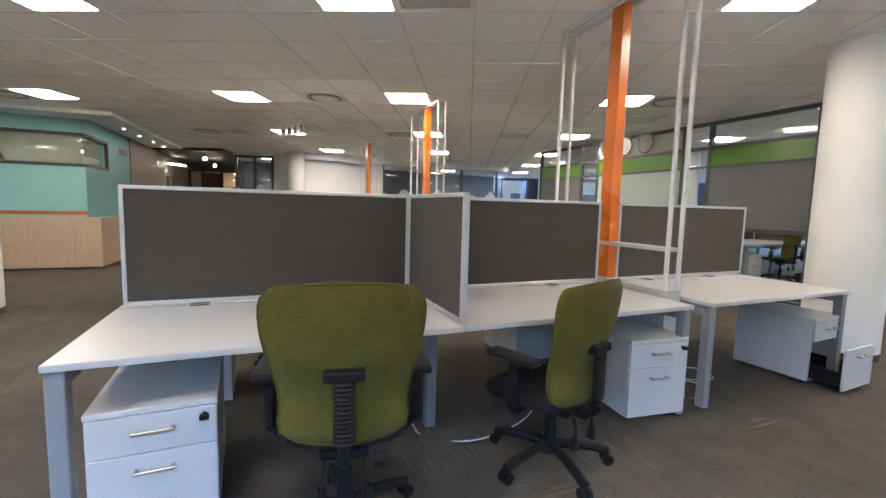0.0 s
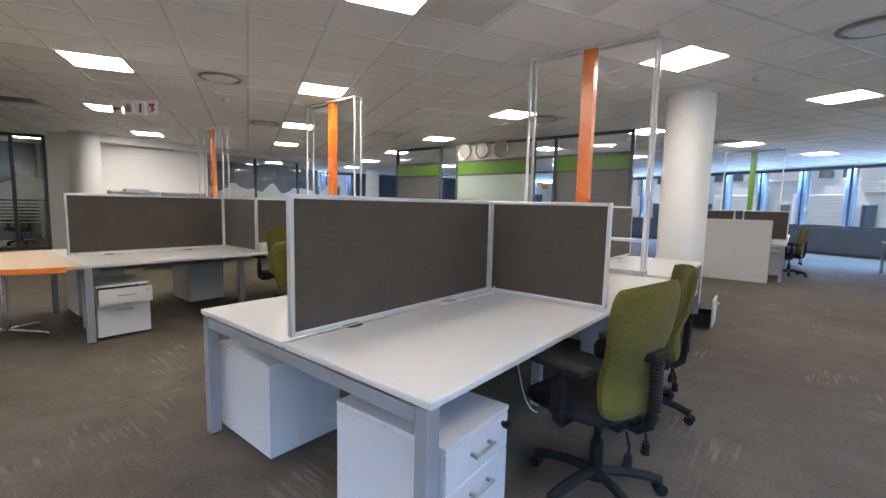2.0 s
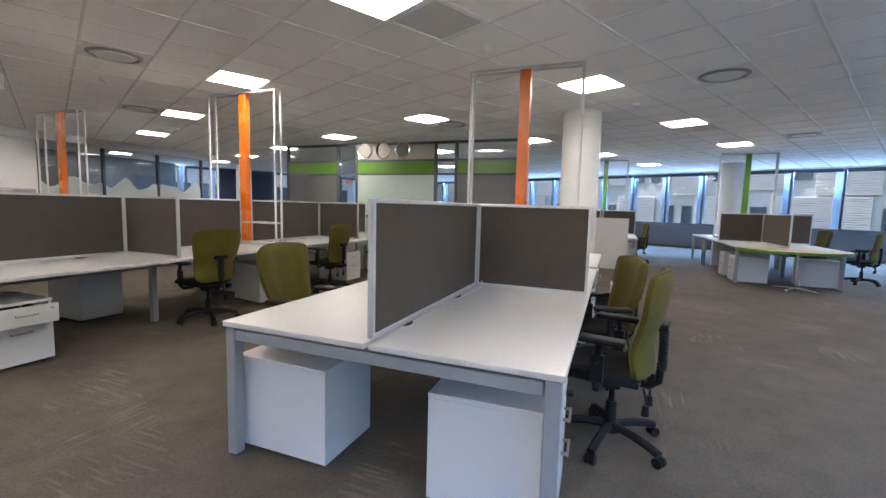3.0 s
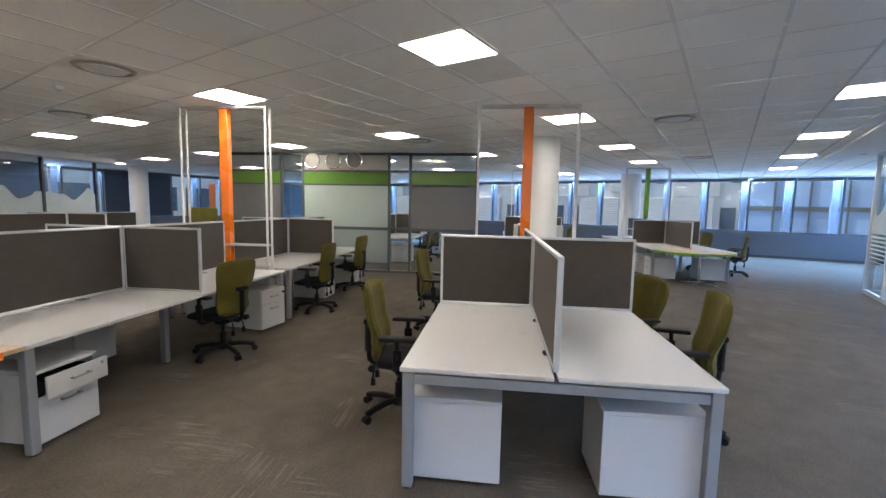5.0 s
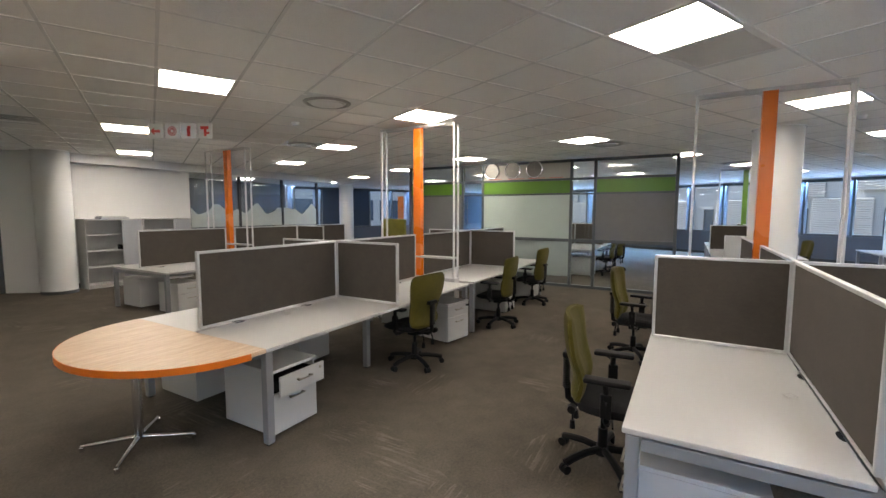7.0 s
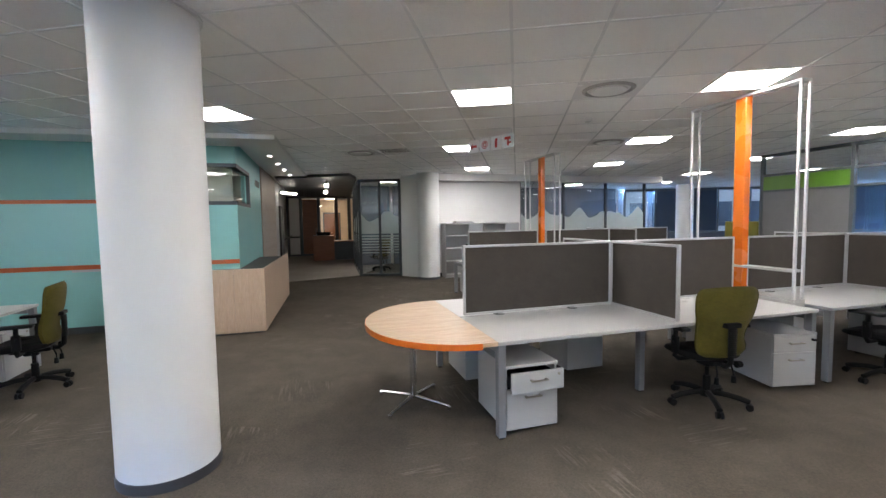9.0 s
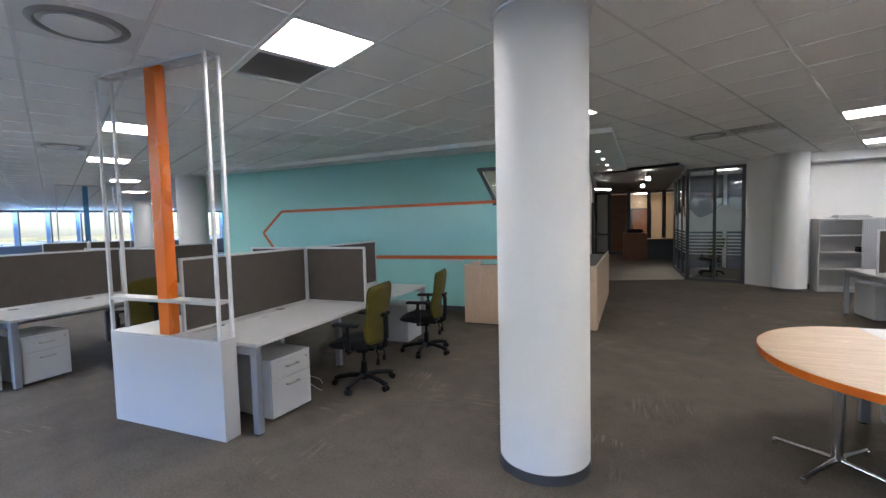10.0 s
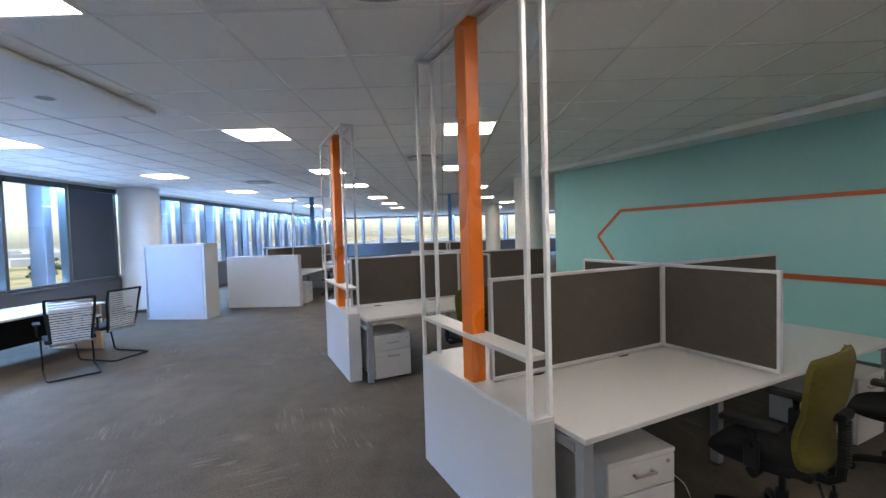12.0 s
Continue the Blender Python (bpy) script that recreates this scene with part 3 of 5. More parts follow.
# round columns
def column(x, y, r):
    c = tagged(new("column"), "round white-painted concrete column with dark skirting", "", "", "structure")
    part("shaft", rod(B(), (x, y, 0.065), (x, y, CEIL - 0.001), r, n=64), COLUMNPAINT, c, smooth=True)
    part("skirting", rod(B(), (x, y, 0), (x, y, 0.065), r + 0.006, n=64), SKIRT, c, smooth=True)
    part("collar", rod(B(), (x, y, CEIL - 0.016), (x, y, CEIL - 0.004), r + 0.02, n=64), TBAR, c, smooth=True)


for x, y, r in ((-2.447, 6.56, 0.295), (1.52, 14.95, 0.3), (5.69, 2.573, 0.30), (13.9, -1.35, 0.34), (-15.6, 2.85, 0.42), (-11.6, 11.3, 0.33), (-20.8, 16.2, 0.35), (13.0, 17.5, 0.32), (11.0, 8.5, 0.3)):
    column(x, y, r)


# glazed partition with clocks
GX = 7.60
GY = [10.28, 8.67, 8.11, 5.95, 5.44, 3.87]
part_w = tagged(new("partition_glazed"), "slate-framed glazed partition with green band and clocks", "", "", "structure")
for y in GY:
    part("mullion", box(B(), GX, y - 0.03, 0, GX + 0.08, y + 0.03, 2.87, 0.003), MIDFRAME, part_w)
for y1, y0 in zip(GY, GY[1:]):
    for z0, z1 in ((0.0, 0.06), (1.03, 1.10), (2.09, 2.13), (2.41, 2.46), (2.81, 2.87)):
        part("rail", box(B(), GX + 0.003, y0 + 0.031, z0, GX + 0.077, y1 - 0.031, z1, 0.002), MIDFRAME, part_w)
for k, (y1, y0) in enumerate(zip(GY, GY[1:])):
    for z0, z1, what in ((0.061, 1.029, "g"), (1.101, 2.089, "x"), (2.131, 2.409, "n"), (2.461, 2.809, "g")):
        board = k in (0, 2, 4)
        if what == "x" and board:
            part("board", box(B(), GX + 0.02, y0 + 0.032, z0, GX + 0.05, y1 - 0.032, z1), WHITEBOARD if k == 2 else GREYBOARD, part_w, "pale glass writing board" if k == 2 else "grey pinboard")
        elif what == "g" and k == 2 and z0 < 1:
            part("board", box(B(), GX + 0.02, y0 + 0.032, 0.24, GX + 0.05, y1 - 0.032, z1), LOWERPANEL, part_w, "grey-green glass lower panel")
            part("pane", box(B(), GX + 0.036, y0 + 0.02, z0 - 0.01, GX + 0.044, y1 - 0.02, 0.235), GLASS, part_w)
        elif what == "n" and board:
            part("green_band", box(B(), GX + 0.018, y0 + 0.032, z0, GX + 0.05, y1 - 0.032, z1), GREENPAINT, part_w, "bright green band")
        elif what == "g" and k == 2 and z0 > 2:
            part("clock_panel", box(B(), GX + 0.02, y0 + 0.032, z0, GX + 0.05, y1 - 0.032, z1), CLOCKWHITE, part_w, "cream clock panel")
        else:
            p = part("pane", box(B(), GX + 0.036, y0 + 0.02, z0 - 0.01, GX + 0.044, y1 - 0.02, z1 + 0.01), GLASS, part_w)
bm = B()
for y, l in ((7.8, 0.35), (7.25, 0.4), (6.75, 0.42), (6.3, 0.32)):
    box(bm, GX + 0.016, y - l / 2, 2.476, GX + 0.0195, y + l / 2, 2.487)
part("lettering", bm, RED, part_w, "thin red lettering strips")


def clock(y):
    c = thing("wall_clock", "round silver-rimmed wall clock with pale face", "clock", "clocks on the partition", pose(GX + 0.02, y, 2.68, 0, -90, 0))
    bm = B()
    pts = [(0.187 * math.cos(a * math.pi / 24), 0.187 * math.sin(a * math.pi / 24), 0.03) for a in range(49)]
    tube(bm, pts, 0.016, 8)
    part("rim", bm, CHROME, c, smooth=True)
    part("face", rod(B(), (0, 0, 0.002), (0, 0, 0.02), 0.183, n=48), DIAL, c)
    bm = B()
    for k in range(12):
        a = k * math.pi / 6
        p = Vector((math.cos(a), math.sin(a), 0))
        rod(bm, p * 0.15 + Vector((0, 0, 0.022)), p * 0.165 + Vector((0, 0, 0.022)), 0.0025, n=6)
    tagged(part("hour_marks", bm, BLACK, c), kind="stuff")
    part("hour_hand", box(B(), -0.004, -0.02, 0.024, 0.004, 0.09, 0.027), HANDLE, c)
    part("minute_hand", box(B(), -0.02, -0.003, 0.028, 0.14, 0.003, 0.031), HANDLE, c)


for y in (7.86, 7.33, 6.80):
    clock(y)


# glass room by the corridor
def glass_front(name, a, b, label, panes, z1=2.84, film=True, frame=DARKFRAME):
    a, b = Vector((*a, 0)), Vector((*b, 0))
    L = (b - a).length
    d = (b - a).normalized()
    m = Matrix.Translation(a) @ Matrix.Rotation(math.atan2(d.y, d.x), 4, "Z")
    w = tagged(new(name), label, "", "", "structure")
    step = L / panes
    for k in range(panes + 1):
        x = min(max(k * step, 0.035), L - 0.035)
        part("mullion", box(B(), x - 0.035, 0, 0, x + 0.035, 0.08, z1, 0.003), frame, w, at=m)
    for k in range(panes):
        xa = k * step + 0.036 + (0.035 if k == 0 else 0)
        xb = (k + 1) * step - 0.036 - (0.035 if k == panes - 1 else 0)
        for za, zb in ((z1 - 0.08, z1), (0.0, 0.08)):
            part("rail", box(B(), xa, 0.004, za, xb, 0.076, zb, 0.002), frame, w, at=m)
    for k in range(panes):
        part("pane", box(B(), k * step + 0.02, 0.036, 0.06, (k + 1) * step - 0.02, 0.044, z1 - 0.06), GLASS, w, at=m)
    if film:
        bm = B()
        n = int(L * 24)
        def crest(x):
            return 1.62 + 0.24 * (1 - abs(math.sin(x * 2.7 + 0.6))) + 0.16 * (1 - abs(math.sin(x * 4.3))) + 0.02 * math.sin(x * 17)
        for k in range(n):
            x0, x1 = 0.05 + (L - 0.1) * k / n, 0.05 + (L - 0.1) * (k + 1) / n
            f = [bm.verts.new((x, 0.033, z)) for x, z in ((x0, 1.25), (x1, 1.25), (x1, crest(x1)), (x0, crest(x0)))]
            bm.faces.new(f)
        for k in range(7):
            box(bm, 0.06, 0.031, 0.68 + k * 0.08, L - 0.06, 0.034, 0.68 + k * 0.08 + 0.02 + 0.004 * k)
        part("frosted_film", bm, FROST, w, "frosted film with a mountain outline", at=m)
    return w


glass_front("glass_front_south", (-0.26, 16.22), (0.91, 15.80), "dark-framed glass meeting-room door front", 2)
glass_front("glass_front_west", (-0.16, 19.4), (-0.26, 16.24), "dark-framed glass meeting-room side", 3)
glass_front("glass_front_hall", (4.5, 15.4), (9.2, 15.4), "dark-framed glass front with frosted mountains", 3, film=True)
wall("wall_glass_room_north", (1.2, 19.4), (-0.16, 19.4), 0, CEIL, DADO, "dark blue-grey meeting-room wall", thick=-0.1)
lobby = tagged(new("lobby_doors"), "dark-framed glazed lobby screen with white panel and timber leaf", "", "", "structure")
LX = [-2.74, -2.14, -1.32, -0.49, 0.12, 1.24]
for x in LX:
    part("mullion", box(B(), x - 0.075, 25.0, 0, x + 0.075, 25.1, 2.86, 0.004), DARKFRAME, lobby)
for x0, x1 in zip(LX, LX[1:]):
    part("rail", box(B(), x0 + 0.076, 25.004, 2.76, x1 - 0.076, 25.096, 2.86), DARKFRAME, lobby)
    part("rail", box(B(), x0 + 0.076, 25.004, 0, x1 - 0.076, 25.096, 0.1), DARKFRAME, lobby)
    if x0 == LX[0]:
        part("panel", box(B(), x0 + 0.076, 25.03, 0.101, x1 - 0.076, 25.07, 0.88), WHITEPAINT, lobby, "white wall panel")
        part("panel", box(B(), x0 + 0.076, 25.03, 0.96, x1 - 0.076, 25.07, 2.759), WHITEPAINT, lobby, "white wall panel")
        part("rail", box(B(), x0 + 0.076, 25.006, 0.881, x1 - 0.076, 25.09, 0.959), DARKFRAME, lobby)
    elif x0 == LX[1]:
        part("timber_leaf", box(B(), x0 + 0.08, 25.03, 0.104, x1 - 0.08, 25.07, 2.72, 0.003), BROWNWOOD, lobby, "brown timber door leaf")
        part("pull_handle", rod(B(), (x1 - 0.14, 24.97, 0.9), (x1 - 0.14, 24.97, 1.3), 0.012, n=10), CHROME, lobby)
    else:
        part("pane", box(B(), x0 + 0.07, 25.045, 0.09, x1 - 0.07, 25.053, 2.77), GLASS, lobby)
wall("wall_above_lobby_doors", (1.3, 25.0), (-2.8, 25.0), 2.861, CEIL + 0.3, WHITEPAINT, "white strip over the lobby doors", thick=-0.1)
back_door = tagged(new("door_2"), "brown timber door in the lobby wall", "", "", "structure")
part("door_leaf", box(B(), -1.0, 28.93, 0.01, -0.15, 28.98, 2.1, 0.004), BROWNWOOD, back_door)
part("door_frame", box(box(box(B(), -1.06, 28.92, 0, -1.002, 28.99, 2.16), -0.148, 28.92, 0, -0.09, 28.99, 2.16), -1.002, 28.92, 2.102, -0.148, 28.99, 2.16), DARKFRAME, back_door)

# ---- furniture ----
BAY, HALF, TOP = 1.61, 0.862, 0.73
GAP = 0.17


def hoop(bm, x0, z0, x1, z1, f, h, b=0.003):
    """A mitred rectangular frame of one piece in the xz plane, bar width f, half thickness h."""
    rings = []
    for y in (-h, h):
        for g in (0.0, f):
            rings.append([bm.verts.new((x, y, z)) for x, z in ((x0 + g, z0 + g), (x1 - g, z0 + g), (x1 - g, z1 - g), (x0 + g, z1 - g))])
    fo, fi, ro, ri = rings
    for p, q in ((fo, fi), (fi, ri), (ri, ro), (ro, fo)):
        for k in range(4):
            bm.faces.new((p[k], p[(k + 1) % 4], q[(k + 1) % 4], q[k]))
    if b:
        bmesh.ops.bevel(bm, geom=bm.edges[:], offset=b, segments=1, affect="EDGES", profile=0.6)
    return bm


def screen(parent, a, b, z0=0.745, z1=1.378, t=0.032):
    """A cloth screen in an aluminium frame, from plan point a to b, under a bench."""
    a, b = Vector((*a, 0)), Vector((*b, 0))
    d = (b - a).normalized()
    L = (b - a).length
    m = Matrix.Translation(a) @ Matrix.Rotation(math.atan2(d.y, d.x), 4, "Z")
    f, h = 0.021, t / 2
    s = part("screen", hoop(B(), 0, z0, L, z1, f, h), ALU, parent, "aluminium-framed taupe cloth screen", at=m)
    part("cloth_panel", box(B(), f - 0.002, -h * 0.7, z0 + 0.015, L - f + 0.002, h * 0.7, z1 - f + 0.004, 0.004), SCREEN, s, "taupe cloth panel")
    return s


def worktop(parent, x0, x1, y0, y1, mat=None):
    part("worktop", box(B(), x0, y0, TOP - 0.027, x1, y1, TOP, 0.003), mat or LAMINATE, parent, "white laminate worktop")


def bench(label, m, bays, gap_after=2, cross=(1,), screens=True, cross_sides=(-1, 1), half=0.862, group="office desk benches"):
    """A double-sided desk bench along its own x. bays: count. The post unit stands in the gap."""
    o = thing("desk_bench", label, "desk", group, m)
    xs, x = [], 0.0
    for k in range(bays):
        if k == gap_after:
            x += GAP
        xs.append((x, x + BAY))
        x += BAY
    for x0, x1 in xs:
        worktop(o, x0 + 0.001, x1 - 0.001, -half, -0.012)
        worktop(o, x0 + 0.001, x1 - 0.001, 0.012, half)
    leg = mesh_from(box(B(), -0.03, -0.03, 0.012, 0.03, 0.03, TOP - 0.03, 0.004), "leg", STEEL_GREY)
    foot = mesh_from(rod(B(), (0, 0, 0), (0, 0, 0.0118), 0.022, n=12), "foot", BLACK)
    ends = {xs[0][0] + 0.035, xs[-1][1] - 0.035}
    if gap_after < bays:
        ends |= {xs[gap_after - 1][1] - 0.035, xs[gap_after][0] + 0.035}
    for ex in sorted(ends):
        for sy in (-1, 1):
            l = part("leg", leg, None, o, at=Matrix.Translation((ex, sy * (half - 0.045), 0)))
            part("foot", foot, None, l)
        part("end_beam", box(B(), ex - 0.028, -half + 0.08, TOP - 0.095, ex + 0.028, half - 0.08, TOP - 0.04, 0.003), STEEL_GREY, o)
    for k, (x0, x1) in enumerate(xs[:-1]):
        if k + 1 != gap_after:
            for sy in (-1, 1):
                l = part("leg", leg, None, o, at=Matrix.Translation((x1, sy * 0.42, 0)))
                part("foot", foot, None, l)
            part("beam", box(B(), x1 - 0.025, -0.6, TOP - 0.09, x1 + 0.025, 0.6, TOP - 0.04, 0.003), STEEL_GREY, o)
    runs = [(xs[0][0], xs[min(gap_after, bays) - 1][1])] + ([(xs[gap_after][0], xs[-1][1])] if gap_after < bays else [])
    for x0, x1 in runs:
        for sy in (-1, 1):
            part("rail", box(B(), x0 + 0.066, sy * 0.33 - 0.02, TOP - 0.088, x1 - 0.066, sy * 0.33 + 0.02, TOP - 0.045), STEEL_GREY, o)
        part("cable_tray", box(B(), x0 + 0.3, -0.12, TOP - 0.17, x1 - 0.3, 0.12, TOP - 0.15), STEEL_GREY, o)
    for x0, x1 in xs:
        for sy in (-1, 1):
            g = B()
            cx, cy = (x0 + x1) / 2, sy * 0.13
            tube(g, [(cx + 0.03 * math.cos(a * math.pi / 10), cy + 0.03 * math.sin(a * math.pi / 10), TOP + 0.001) for a in range(21)], 0.0035, 6)
            rod(g, (cx, cy, TOP - 0.004), (cx, cy, TOP + 0.0015), 0.026, n=20)
            part("cable_grommet", g, LAMINATE, o)
    if screens:
        for k, (x0, x1) in enumerate(xs):
            a = x0 + (0.035 if k == 0 else 0.012)
            screen(o, (a, 0), (x1 - 0.012, 0))
            for sy in (-1, 1):
                for off in (-0.42, 0.36):
                    c0 = (x0 + x1) / 2 + off
                    arc = [(c0 + 0.05 * math.cos(math.pi * q / 12), sy * (0.017 + 0.022 * math.sin(math.pi * q / 12))) for q in range(13)]
                    part("cable_cutout", prism(B(), arc if sy > 0 else arc[::-1], TOP + 0.0003, TOP + 0.003), SEATCLOTH, o, "black cable cut-out")
        for k in cross:
            cx = xs[k][0]
            for sy in cross_sides:
                screen(o, (cx, sy * 0.018), (cx, sy * (half - 0.012)))
    return o, xs


def d_end(m, edge, label):
    """A half-oval meeting end on a bench, with a chrome star foot."""
    o = thing("table_end", label, "table", "", m)
    pts = [(-0.84 * math.sin(a) ** 0.9, -HALF * math.cos(a)) for a in [math.pi * k / 28 for k in range(29)]]
    pts = [(min(x, -0.001), y) for x, y in pts]
    part("tabletop", prism(B(), pts, TOP - 0.026, TOP + 0.002), OAK, o, "pale oak half-oval top")
    bm = B()
    for p, q in zip(pts[1:], pts[2:-1]):
        p, q = Vector(p), Vector(q)
        n0 = Vector((p.x * 1.0, p.y)).normalized() * 0.004
        n1 = Vector((q.x * 1.0, q.y)).normalized() * 0.004
        vs = [bm.verts.new((*(p), TOP - 0.045)), bm.verts.new((*(q), TOP - 0.045)), bm.verts.new((*(q + n1), TOP - 0.045)), bm.verts.new((*(p + n0), TOP - 0.045))]
        vt = [bm.verts.new((v.co.x, v.co.y, TOP + 0.0015)) for v in vs]
        bm.faces.new(vt)
        bm.faces.new(list(reversed(vs)))
        for i in range(4):
            bm.faces.new((vs[i], vs[(i + 1) % 4], vt[(i + 1) % 4], vt[i]))
    part("edge_band", bm, edge, o, "bright edge band")
    cx = -0.44
    part("stem", rod(B(), (cx, 0, 0.05), (cx, 0, TOP - 0.03), 0.031, n=24), CHROME, o, smooth=True)
    part("top_plate", rod(B(), (cx, 0, TOP - 0.045), (cx, 0, TOP - 0.027), 0.09, n=24), CHROME, o, smooth=True)
    for k in range(4):
        a = math.pi / 4 + k * math.pi / 2
        d = Vector((math.cos(a), math.sin(a), 0))
        c = Vector((cx, 0, 0))
        arm = part("star_arm", rod(B(), c + d * 0.02 + Vector((0, 0, 0.062)), c + d * 0.36 + Vector((0, 0, 0.036)), 0.017, 0.011, 12), CHROME, o, smooth=True)
        part("glide", rod(B(), c + d * 0.355, c + d * 0.355 + Vector((0, 0, 0.03)), 0.016, n=12), CHROME, arm, smooth=True)
    return o


def pedestal(m, top_out=0.0, file_out=0.0, key=False, label="white two-drawer mobile pedestal with nickel handles under the desk"):
    """Drawers face local -y; the base centre of the front is the origin."""
    o = thing("drawer_pedestal", label, "drawer unit", "drawer pedestals", m)
    W, D, H0, H1 = 0.215, 0.57, 0.03, 0.501
    bm = B()
    box(bm, -W, 0.02, H0, -W + 0.016, D, H1, 0.001)
    box(bm, W - 0.016, 0.02, H0, W, D, H1, 0.001)
    box(bm, -W + 0.016, D - 0.016, H0, W - 0.016, D, H1)
    box(bm, -W + 0.016, 0.021, H0, W - 0.016, D - 0.016, H0 + 0.016)
    part("carcass", bm, LAMINATE, o)
    part("top_panel", box(B(), -W - 0.002, -0.002, H1 + 0.001, W + 0.002, D + 0.002, H1 + 0.024, 0.003), LAMINATE, o)
    for z0, z1, outd in ((0.348, 0.498, top_out), (0.034, 0.343, file_out)):
        d = part("drawer", box(B(), -W + 0.002, -outd, z0, W - 0.002, 0.018 - outd, z1, 0.002), LAMINATE, o, "open drawer" if outd else "")
        if outd:
            bm = B()
            for sx in (-1, 1):
                box(bm, sx * (W - 0.03) - 0.005, 0.019 - outd, z0 + 0.02, sx * (W - 0.03) + 0.005, 0.45 - outd, min(z1 - 0.05, z0 + 0.13))
            box(bm, -W + 0.036, 0.019 - outd, z0 + 0.02, W - 0.036, 0.45 - outd, z0 + 0.03)
            part("drawer_tray", bm, BLACK, d, "black metal drawer tray")
        zc = z1 - 0.062
        bm = B()
        box(bm, -0.07, -outd - 0.034, zc - 0.006, 0.07, -outd - 0.024, zc + 0.006, 0.002)
        for sx in (-1, 1):
            box(bm, sx * 0.058 - 0.006, -outd - 0.0245, zc - 0.006, sx * 0.058 + 0.006, -outd - 0.0005, zc + 0.006)
        part("handle", bm, HANDLE, d, "brushed nickel bar handle")
        if z0 > 0.3:
            bm = B()
            rod(bm, (W - 0.045, -outd - 0.006, z1 - 0.035), (W - 0.045, -outd, z1 - 0.035), 0.011, n=14)
            if key:
                box(bm, W - 0.062, -outd - 0.034, z1 - 0.046, W - 0.028, -outd - 0.007, z1 - 0.026, 0.004)
            part("lock", bm, BLACK if key else HANDLE, d, "black key in the lock" if key else "")
    part("inner_back", box(B(), -W + 0.017, 0.45, H0 + 0.02, W - 0.017, 0.46, H1 - 0.01), BLACK, o)
    for sx in (-1, 1):
        for y in (0.07, D - 0.07):
            part("castor", rod(B(), (sx * (W - 0.05) - 0.012, y, 0.017), (sx * (W - 0.05) + 0.012, y, 0.017), 0.017, n=12), BLACK, o)
    return o


def cage_unit(m, paint, low=True, label=None, height=0.775, colour="orange"):
    """A slim white cabinet with a white tube cage up to the ceiling and a painted post, set across its local x."""
    o = thing("post_screen_unit", label or f"slim white unit with tube cage and {colour} post", "room divider", "post units", m)
    W, D, H = 0.635, 0.07, height
    part("cabinet", box(B(), -W, -D, 0.0, W, D, H - 0.02, 0.002), LAMINATE, o, "plain white cabinet")
    part("cabinet_top", box(B(), -W - 0.002, -D - 0.002, H - 0.019, W + 0.002, D + 0.002, H, 0.003), LAMINATE, o)
    r = 0.0125
    pole = mesh_from(box(B(), -r, -r, H, r, r, 2.905, 0.003), "pole", FRAMEWHITE)
    for sx in (-1, 1):
        for sy in (-1, 1):
            part("pole", pole, None, o, at=Matrix.Translation((sx * (W - 0.02), sy * (D - 0.012), 0)))
        part("top_tie", box(B(), sx * (W - 0.02) - r, -D + 0.0125 + r, 2.88, sx * (W - 0.02) + r, D - 0.0125 - r, 2.905), FRAMEWHITE, o)
    for sy in (-1, 1):
        part("top_rail", box(B(), -W + 0.0205 + r, sy * (D - 0.012) - r, 2.88, W - 0.0205 - r, sy * (D - 0.012) + r, 2.905, 0.002), FRAMEWHITE, o)
    shelf = B()
    e, g = W - 0.034, D - 0.002
    outer = [(-e, -g), (e, -g), (e, g), (-e, g)]
    inner = [(-0.064, -0.049), (0.064, -0.049), (0.064, 0.049), (-0.064, 0.049)]
    loops = [[shelf.verts.new((x, y, z)) for x, y in ring] for z in (1.042, 1.066) for ring in (outer, inner)]
    for p, q in ((loops[0], loops[1]), (loops[1], loops[3]), (loops[3], loops[2]), (loops[2], loops[0])):
        for k in range(4):
            shelf.faces.new((p[k], p[(k + 1) % 4], q[(k + 1) % 4], q[k]))
    part("shelf", shelf, LAMINATE, o, "narrow white shelf round the post")
    part("post", box(B(), -0.06, -0.045, H, 0.06, 0.045, 2.909, 0.004), paint, o, f"{colour} gloss-painted post")
    return o


def back_half(v):
    """Half width of the chair's back by height: narrow waist, broad shoulders, rounded corners."""
    q = min(1.0, max(0.0, (v - 0.22) / 0.6))
    w = 0.224 + 0.054 * q * q * (3 - 2 * q) + 0.006 * math.exp(-((v - 0.1) / 0.1) ** 2)
    if v > 0.86:
        w -= 0.055 * (1 - math.sqrt(max(0.0, 1 - ((v - 0.86) / 0.14) ** 2)))
    if v < 0.13:
        w -= 0.06 * (1 - math.sqrt(max(0.0, 1 - ((0.13 - v) / 0.13) ** 2)))
    return w


def back_mid(s, v):
    """Depth of the back's middle surface: a lumbar swell, shoulders leaning back, edges wrapped forward."""
    return -0.03 - 0.05 * v ** 1.5 + 0.034 * math.exp(-((v - 0.27) / 0.2) ** 2) + 0.045 * s * s


def back_height(s, v):
    return 0.468 + 0.577 * v - 0.016 * s * s * v


